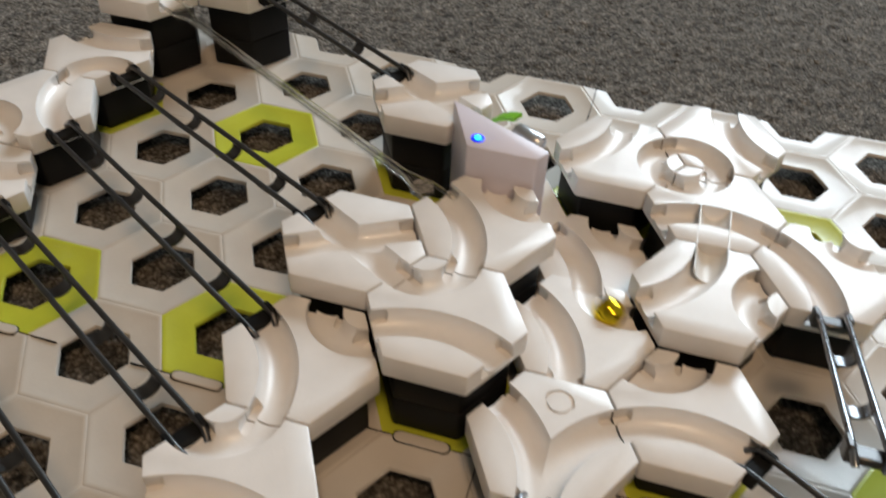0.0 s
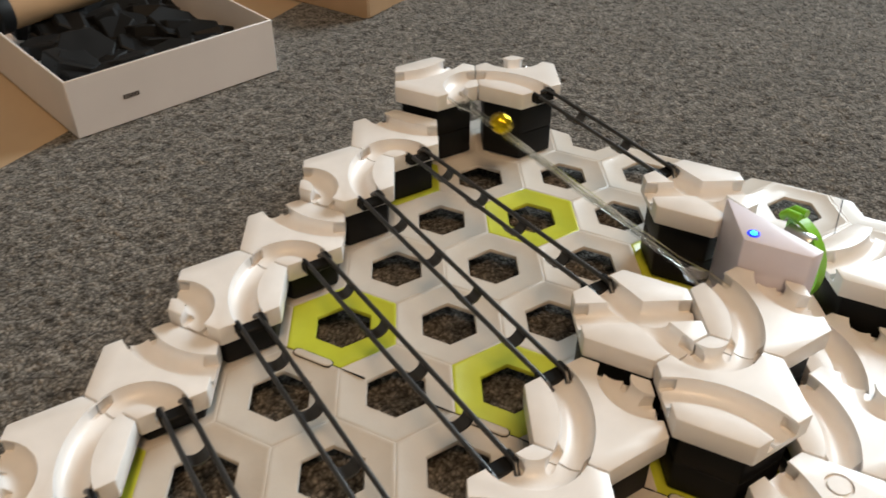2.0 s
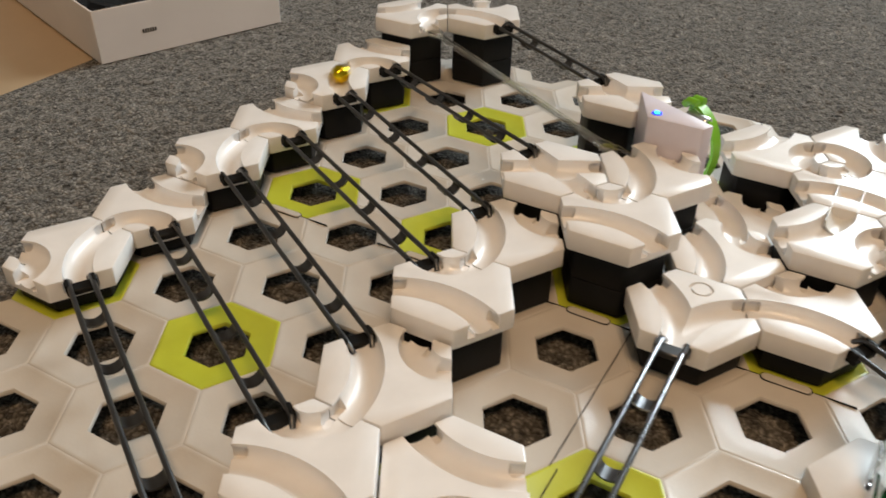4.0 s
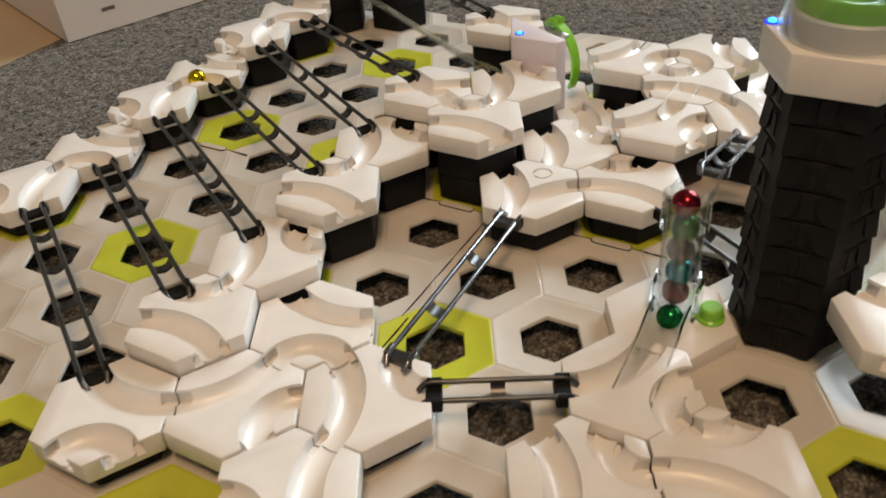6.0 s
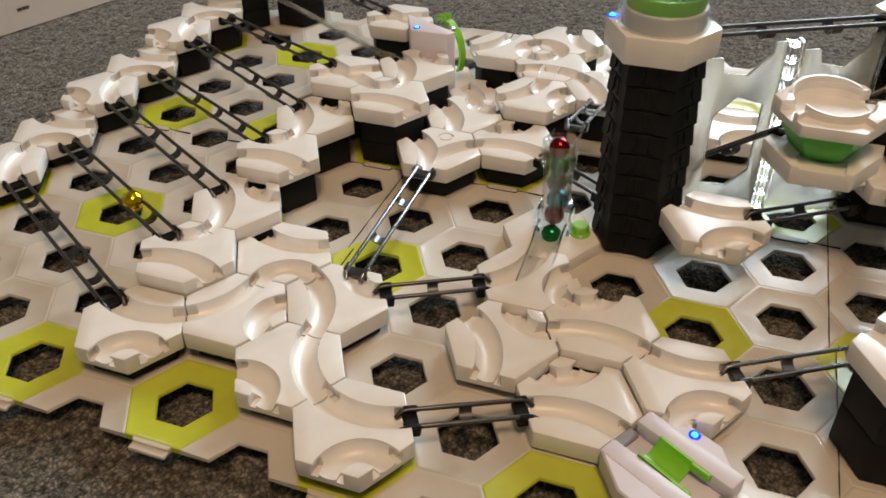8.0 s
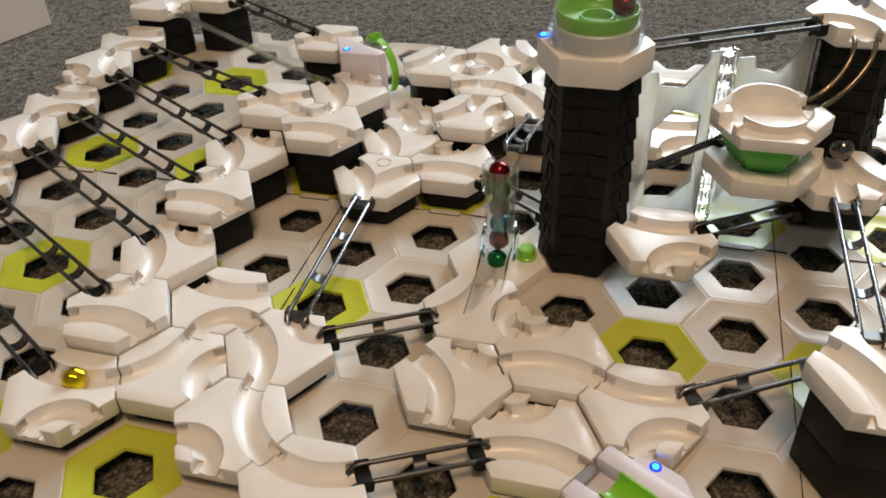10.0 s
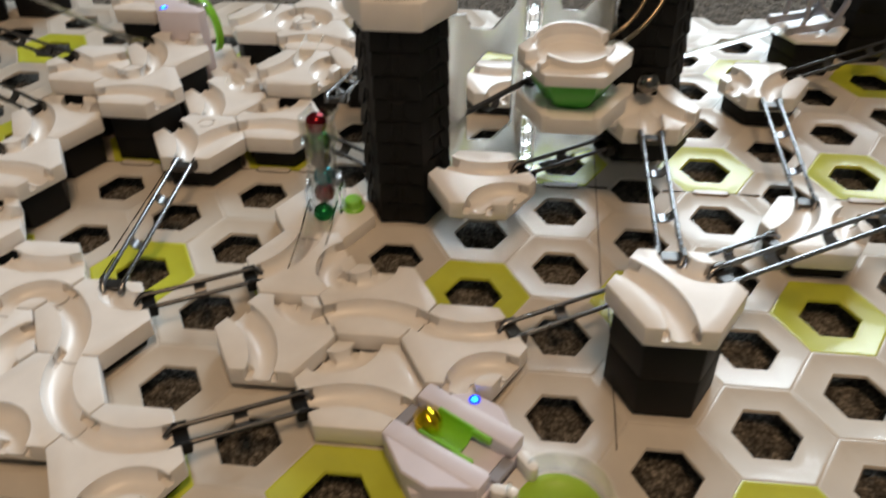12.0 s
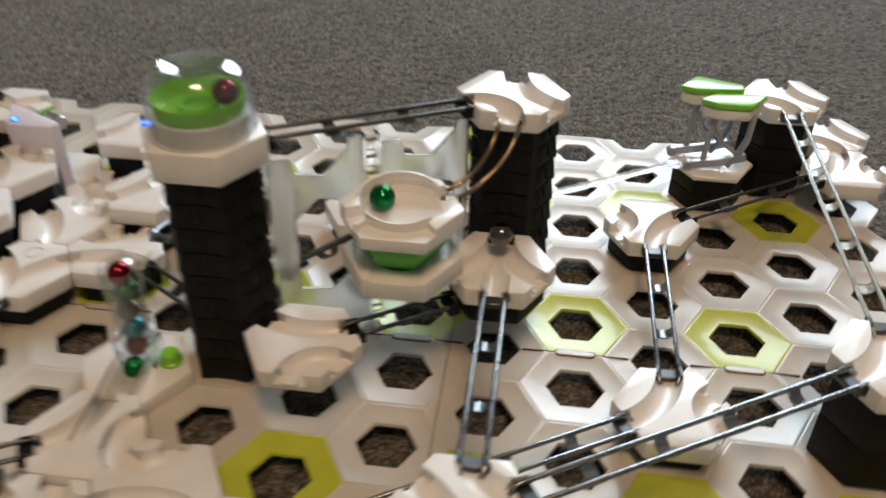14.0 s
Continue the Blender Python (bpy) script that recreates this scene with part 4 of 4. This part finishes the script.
# ---- clear rails and chutes ----
def clear_rail(a, b, za, zb, label):
    pa, pb = at(*a, za), at(*b, zb)
    flat = (pb - pa).xy.to_3d().normalized()
    pa, pb = pa + flat * (P / 2 - 0.006), pb - flat * (P / 2 - 0.006)
    e = empty("clear_rail", Matrix.Translation(pa), label, "rail", "clear rails")
    side = flat.cross(Vector((0, 0, 1)))
    d = pb - pa
    for s in (-1, 1):
        bm = bmesh.new()
        w = side * s
        tube_along(bm, [w * 0.0050, d * 0.06 + w * 0.0050, d * 0.12 + w * 0.0013, d * 0.5 + w * 0.0013, d * 0.88 + w * 0.0013, d * 0.94 + w * 0.0050, d + w * 0.0050], 0.0011, 10)
        part("bar", bm, VEIL, e)
    bm = bmesh.new()
    tube_along(bm, [d * 0.1 + Vector((0, 0, -0.0022)), d * 0.9 + Vector((0, 0, -0.0022))], 0, profile=[(-0.0016, -0.0006), (0.0016, -0.0006), (0.0016, 0.0006), (-0.0016, 0.0006)])
    part("web", bm, SHELL, e)
    for q in (0.07, 0.93):
        bm = bmesh.new()
        lathe(bm, [(0.0035, -0.001), (0.0052, -0.001), (0.0052, 0.0012), (0.0035, 0.0012)], 20)
        part("end_eye", bm, VEIL, e, m=Matrix.Translation(d * q + Vector((0, 0, -0.001))))


clear_rail((-11, 11), (-6, 6), 0.043, 0.038, "long clear plastic rail bridging two track tiles")
clear_rail((4, 10), (0, 6), 0.034, 0.027, "long clear plastic rail leading from the catapult")
e = empty("clear_chute", Matrix.Translation(at(-4, 7, 0)), "clear half-pipe chute laid over the tiles", "chute")
bm = bmesh.new()
prof = [(0.0066 * math.cos(radians(a)), 0.0066 * math.sin(radians(a))) for a in range(180, 361, 20)] + [(0.0061 * math.cos(radians(a)), 0.0061 * math.sin(radians(a))) for a in range(360, 179, -20)]
tube_along(bm, [(0, 0.026, 0.0334), (0, 0.010, 0.0334), (0, -0.016, 0.0330)], 0, profile=prof)
part("half_pipe", bm, MILKY, e)

# ---- white card tray with black parts, and other things on the floor ----
def card_tray():
    c, r = Vector((-0.736, 0.195, CARPET)), Vector((-0.680, 0.352, CARPET))
    u = (r - c).normalized()
    ang = math.degrees(math.atan2(u.y, u.x))
    e = empty("card_tray", Matrix.Translation(c) @ pose(0, 0, 0.0006, 0, 0, ang), "open white card box lid full of black parts", "box")
    w, d, hh, t = 0.167, 0.25, 0.043, 0.0018
    for nm, q in (("front_side", (0, 0, w, t)), ("back_side", (0, d - t, w, d)), ("left_side", (0, t, t, d - t)), ("right_side", (w - t, t, w, d - t))):
        bm = bmesh.new()
        box(bm, q[0], q[1], 0, q[2], q[3], hh)
        part(nm, bevel(bm, 0.0004, 1), CARD, e)
    bm = bmesh.new()
    box(bm, t, t, 0, w - t, d - t, t)
    part("bottom", bm, CARD, e)
    for k in range(6):
        bm = bmesh.new()
        box(bm, 0.038 + k * 0.0021, -0.0003, 0.0180, 0.0395 + k * 0.0021, 0.0002, 0.0212)
        part("printed_bar", bm, INK, e)
    rng = random.Random(5)
    for k in range(66):
        bm = bmesh.new()
        prism(bm, hexagon(rng.uniform(0.017, 0.025)), -0.006, 0.006)
        bevel(bm, 0.0012, 1)
        ob = put("height_tile", mesh_of(bm, "loose_block", BLACK))
        ob.matrix_basis = e.matrix_basis @ pose(rng.uniform(0.026, w - 0.026), rng.uniform(0.026, d - 0.026), 0.010 + 0.0065 * (k % 3), rng.uniform(-25, 25), rng.uniform(-25, 25), rng.uniform(0, 60))
        tagged(ob, "loose black plastic height tile in the card tray", "height tile", "loose height tiles")


    tube = empty("cardboard_tube", e.matrix_basis @ pose(0.055, 0.158, 0.047, 0, 90, 10), "brown cardboard tube with dark end cap on the black parts", "tube")
    bm = bmesh.new()
    lathe(bm, [(0.0150, -0.042), (0.0160, -0.041), (0.0160, 0.041), (0.0150, 0.042)], 32)
    part("barrel", bm, KRAFT, tube)
    bm = bmesh.new()
    lathe(bm, [(0.0160, -0.050), (0.0172, -0.049), (0.0172, -0.039), (0.0166, -0.038)], 32)
    part("end_cap", bm, BLACK, tube, "black plastic end cap")


KRAFT = material("kraft_card", (0.40, 0.25, 0.13), 0.75, vary=0.1, scale=20)
card_tray()
e = empty("cardboard_box", Matrix.Translation((-0.853, 0.50, CARPET)) @ pose(0, 0, 0, 0, 0, -6), "brown cardboard box on the floor behind the tray", "box")
for nm, q in (("front_side", (-0.18, 0, 0.18, 0.003)), ("back_side", (-0.18, 0.20, 0.18, 0.203)), ("left_side", (-0.18, 0.003, -0.177, 0.20)), ("right_side", (0.177, 0.003, 0.18, 0.20))):
    bm = bmesh.new()
    box(bm, q[0], q[1], 0, q[2], q[3], 0.045)
    part(nm, bevel(bm, 0.0006, 1), KRAFT, e)
bm = bmesh.new()
box(bm, -0.177, 0.003, 0, 0.177, 0.20, 0.003)
part("bottom", bm, KRAFT, e)

REDP = material("red_plastic", (0.55, 0.02, 0.015), 0.35, vary=0.06)
BLUEP = material("blue_plastic", (0.02, 0.12, 0.45), 0.35, vary=0.06)
e = empty("parts_caddy", Matrix.Translation((-0.365, -0.215, CARPET)), "black caddy with red and blue hexagonal inserts", "caddy")
bm = bmesh.new()
prism(bm, [(-0.030, -0.026), (0.003, -0.016), (0.016, -0.010), (0.017, 0.005), (0.001, 0.020), (-0.024, 0.022), (-0.055, 0.012), (-0.055, -0.016)], 0, 0.021)
part("body", bevel(bm, 0.0016, 2), BLACK, e)
for mat, x, y in ((REDP, 0.003, -0.001), (BLUEP, -0.0200, 0.0045)):
    bm = bmesh.new()
    prism(bm, hexagon(0.0112, 20), 0.0205, 0.0230)
    part("insert", bevel(bm, 0.0008, 1), mat, e, m=Matrix.Translation((x, y, 0)))

HOSE = material("white_hose", (0.7, 0.7, 0.68), 0.5)
bm = bmesh.new()
pts, prof_r = [], []
p0, p1, p2 = Vector((0.37, 0.965, CARPET + 0.010)), Vector((0.50, 0.885, CARPET + 0.010)), Vector((0.80, 0.81, CARPET + 0.010))
pts = [(1 - u) ** 2 * p0 + 2 * u * (1 - u) * p1 + u * u * p2 for u in [k / 120 for k in range(121)]]
rings = []
for k, p in enumerate(pts):
    d = (pts[min(k + 1, 120)] - pts[max(k - 1, 0)]).normalized()
    sd = d.cross(Vector((0, 0, 1))).normalized()
    tp = sd.cross(d)
    r = 0.0100 if k % 2 else 0.0082
    rings.append([bm.verts.new(p + sd * r * math.cos(2 * math.pi * q / 12) + tp * r * math.sin(2 * math.pi * q / 12)) for q in range(12)])
for a, b in zip(rings, rings[1:]):
    for q in range(12):
        bm.faces.new((a[q], b[q], b[(q + 1) % 12], a[(q + 1) % 12]))
tagged(put("hose", mesh_of(bm, "hose", HOSE, 60)), "ribbed white plastic hose on the carpet", "hose")

FABRIC = material("dark_brown_fabric", (0.060, 0.045, 0.033), 0.9, vary=0.2, scale=40, bump=0.4, bump_scale=500, spec=0.15)
e = empty("footstool", Matrix.Translation((0.095, 1.03, CARPET)) @ pose(0, 0, 0, 0, 0, 3), "low dark brown fabric footstool on the carpet", "footstool")
bm = bmesh.new()
box(bm, -0.265, -0.150, 0.012, 0.265, 0.150, 0.070)
part("cushion", bevel(bm, 0.010, 3), FABRIC, e)
for sx in (-1, 1):
    for sy in (-1, 1):
        bm = bmesh.new()
        lathe(bm, [(0.013, 0.0), (0.015, 0.004), (0.015, 0.014)], 20)
        part("foot", bm, BLACK, e, m=Matrix.Translation((sx * 0.235, sy * 0.120, 0)))

# ---- what moves ----
GOLD_MARBLE = marble("marble", (0, 0, 0), GOLD, "shiny gold marble rolling along the track")
GREEN_MARBLE = marble("marble", (0, 0, 0), EMERALD, "shiny green marble circling in the swirl bowl")
MARBLE = [
    (0, -0.2169, 0.1431, 0.0225), (0.1, -0.2273, 0.1575, 0.0225), (0.2, -0.2304, 0.1738, 0.0125), (0.3, -0.2390, 0.1879, 0.0125),
    (0.4, -0.2501, 0.1969, 0.0125), (0.5, -0.2547, 0.1996, 0.0132), (0.6, -0.2594, 0.2023, 0.0139), (0.7, -0.2641, 0.2050, 0.0147),
    (0.75, -0.2728, 0.2100, 0.0302), (0.8, -0.2898, 0.2198, 0.0471), (0.85, -0.3078, 0.2302, 0.0455), (0.9, -0.3258, 0.2406, 0.0455),
    (1, -0.3391, 0.2483, 0.0455), (1.1, -0.3602, 0.2605, 0.0459), (1.2, -0.3795, 0.2716, 0.0463), (1.3, -0.3996, 0.2832, 0.0468),
    (1.4, -0.4197, 0.2948, 0.0472), (1.5, -0.4406, 0.3057, 0.0475), (1.6, -0.4662, 0.3064, 0.0475), (1.7, -0.4848, 0.2908, 0.0475),
    (1.8, -0.4705, 0.2716, 0.0473), (1.9, -0.4540, 0.2621, 0.0469), (2, -0.4376, 0.2526, 0.0464), (2.1, -0.4133, 0.2386, 0.0457),
    (2.2, -0.3862, 0.2230, 0.0450), (2.3, -0.3590, 0.2073, 0.0442), (2.4, -0.3319, 0.1916, 0.0435), (2.5, -0.3074, 0.1775, 0.0428),
    (2.6, -0.2843, 0.1615, 0.0425), (2.7, -0.2730, 0.1360, 0.0425), (2.8, -0.2788, 0.1192, 0.0425), (2.9, -0.2964, 0.1186, 0.0425),
    (3, -0.3126, 0.1280, 0.0425), (3.1, -0.3320, 0.1392, 0.0425), (3.2, -0.3514, 0.1504, 0.0417), (3.3, -0.3707, 0.1615, 0.0403),
    (3.4, -0.3882, 0.1716, 0.0390), (3.5, -0.4057, 0.1817, 0.0378), (3.6, -0.4232, 0.1918, 0.0365), (3.7, -0.4472, 0.2057, 0.0347),
    (3.8, -0.4712, 0.2195, 0.0330), (3.9, -0.4961, 0.2201, 0.0325), (4, -0.4971, 0.1938, 0.0325), (4.1, -0.4801, 0.1724, 0.0325),
    (4.2, -0.4562, 0.1584, 0.0325), (4.3, -0.4322, 0.1445, 0.0325), (4.4, -0.4081, 0.1306, 0.0325), (4.5, -0.3841, 0.1168, 0.0325),
    (4.6, -0.3601, 0.1029, 0.0325), (4.7, -0.3438, 0.0935, 0.0325), (4.8, -0.3292, 0.0820, 0.0325), (4.9, -0.3203, 0.0657, 0.0325),
    (5, -0.3193, 0.0472, 0.0325), (5.1, -0.3338, 0.0374, 0.0325), (5.2, -0.3507, 0.0450, 0.0320), (5.3, -0.3669, 0.0543, 0.0312),
    (5.4, -0.3831, 0.0637, 0.0303), (5.5, -0.3994, 0.0731, 0.0295), (5.6, -0.4156, 0.0824, 0.0287), (5.7, -0.4318, 0.0918, 0.0278),
    (5.8, -0.4480, 0.1012, 0.0270), (5.9, -0.4709, 0.1144, 0.0258), (6, -0.4951, 0.1163, 0.0255), (6.1, -0.4962, 0.0865, 0.0255),
    (6.2, -0.4901, 0.0766, 0.0255), (6.3, -0.4817, 0.0685, 0.0255), (6.4, -0.4718, 0.0624, 0.0255), (6.5, -0.4617, 0.0565, 0.0255),
    (6.6, -0.4450, 0.0469, 0.0255), (6.7, -0.4284, 0.0374, 0.0255), (6.8, -0.4132, 0.0285, 0.0255), (6.9, -0.3979, 0.0197, 0.0255),
    (7, -0.3797, 0.0092, 0.0255), (7.1, -0.3674, 0.0021, 0.0255), (7.2, -0.3521, -0.0067, 0.0255), (7.3, -0.3370, -0.0157, 0.0255),
    (7.4, -0.3269, -0.0258, 0.0255), (7.5, -0.3205, -0.0385, 0.0255), (7.6, -0.3212, -0.0614, 0.0255), (7.7, -0.3362, -0.0673, 0.0255),
    (7.8, -0.3513, -0.0597, 0.0250), (7.9, -0.3660, -0.0512, 0.0242), (8, -0.3807, -0.0427, 0.0235), (8.1, -0.3954, -0.0342, 0.0227),
    (8.2, -0.4101, -0.0257, 0.0220), (8.3, -0.4249, -0.0172, 0.0212), (8.4, -0.4396, -0.0087, 0.0204), (8.5, -0.4543, -0.0002, 0.0197),
    (8.6, -0.4690, 0.0083, 0.0189), (8.7, -0.4844, 0.0151, 0.0185), (8.8, -0.4991, 0.0052, 0.0185), (8.9, -0.4981, -0.0135, 0.0185),
    (9, -0.4888, -0.0300, 0.0185), (9.1, -0.4738, -0.0415, 0.0185), (9.2, -0.4573, -0.0510, 0.0184), (9.3, -0.4408, -0.0605, 0.0182),
    (9.4, -0.4244, -0.0700, 0.0181), (9.5, -0.4079, -0.0795, 0.0180), (9.6, -0.3914, -0.0890, 0.0179), (9.7, -0.3750, -0.0985, 0.0177),
    (9.8, -0.3585, -0.1080, 0.0176), (9.9, -0.3382, -0.1196, 0.0175), (10, -0.3155, -0.1241, 0.0175), (10.1, -0.2935, -0.1168, 0.0175),
    (10.2, -0.2805, -0.1040, 0.0175), (10.3, -0.2736, -0.0870, 0.0175), (10.4, -0.2650, -0.0668, 0.0175), (10.5, -0.2530, -0.0643, 0.0175),
    (10.6, -0.2387, -0.0749, 0.0165), (10.7, -0.2295, -0.0912, 0.0165), (10.8, -0.2271, -0.1099, 0.0165), (10.9, -0.2212, -0.1277, 0.0165),
    (11, -0.2140, -0.1371, 0.0165), (11.1, -0.2053, -0.1439, 0.0165), (11.2, -0.1951, -0.1484, 0.0165), (11.3, -0.1842, -0.1503, 0.0165),
    (11.4, -0.1655, -0.1473, 0.0165), (11.5, -0.1486, -0.1383, 0.0153), (11.6, -0.1291, -0.1270, 0.0132), (11.7, -0.1094, -0.1160, 0.0115),
    (11.8, -0.0906, -0.1121, 0.0115), (11.9, -0.0718, -0.1163, 0.0115), (12, -0.0566, -0.1248, 0.0135), (12.1, -0.0398, -0.1345, 0.0135),
    (12.2, -0.0269, -0.1420, 0.0135), (12.3, -0.0140, -0.1493, 0.0123), (12.4, -0.0065, -0.1558, 0.0120), (12.5, 0.0008, -0.1626, 0.0120),
    (12.6, 0.0080, -0.1695, 0.0120), (12.7, 0.0080, -0.1695, 0.0120), (14, 0.0080, -0.1695, 0.0120),
]


def motions():
    walk(GOLD_MARBLE, [(t, Matrix.Translation((x, y, z))) for t, x, y, z in MARBLE])
    a, b = at(-2, 2, 0.1335), at(1, 5, 0.1290)
    u = (b - a).normalized()
    rows = [(0.0, a + u * 0.012), (12.08, a + u * 0.012), (12.2, a + u * 0.0535), (12.3, a + u * 0.0875), (12.4, a + u * 0.1230), (12.5, b + Vector((0, -0.016, 0.0005))),
            (12.6, b + Vector((-0.002, -0.036, -0.012)))]
    c = at(0, 2, 0.1047)
    rows.append((12.7, c + Vector((0.0150, 0.0125, 0.0010))))
    times = [12.7, 12.8, 12.9, 13.0, 13.1, 13.2, 13.3, 13.4, 13.5, 13.6, 13.7, 13.8, 13.9, 14.0]
    angles = [40, -130, -210, -320, -400, -480, -580, -695, -745, -815, -960, -1035, -1140, -1290]
    for k in range(1, 53):
        t = 12.7 + k * 0.025
        ang = radians(float(np.interp(t, times, angles)))
        r = 0.0135 - 0.0012 * (t - 12.7)
        rows.append((t, c + Vector((r * math.cos(ang), r * math.sin(ang), -0.0015))))
    walk(GREEN_MARBLE, [(t, Matrix.Translation(p)) for t, p in rows])
    lever = Matrix.Translation((0.0020, 0.0030, 0.0340)) @ pose(0, 0, 0, 0, 0, -27)
    walk(LEVER, [(t, lever @ pose(0, 0, 0, 0, a, 0)) for t, a in ((0.0, 225), (0.62, 225), (0.66, 150), (0.7, 70), (0.78, 5), (0.84, 25), (0.9, 62), (0.96, 20), (1.0, 0), (12.5, 0), (12.6, 20), (12.7, 45), (12.8, 75), (12.9, 110), (13.0, 150), (13.1, 200), (13.2, 225), (14.0, 225))])


motions()
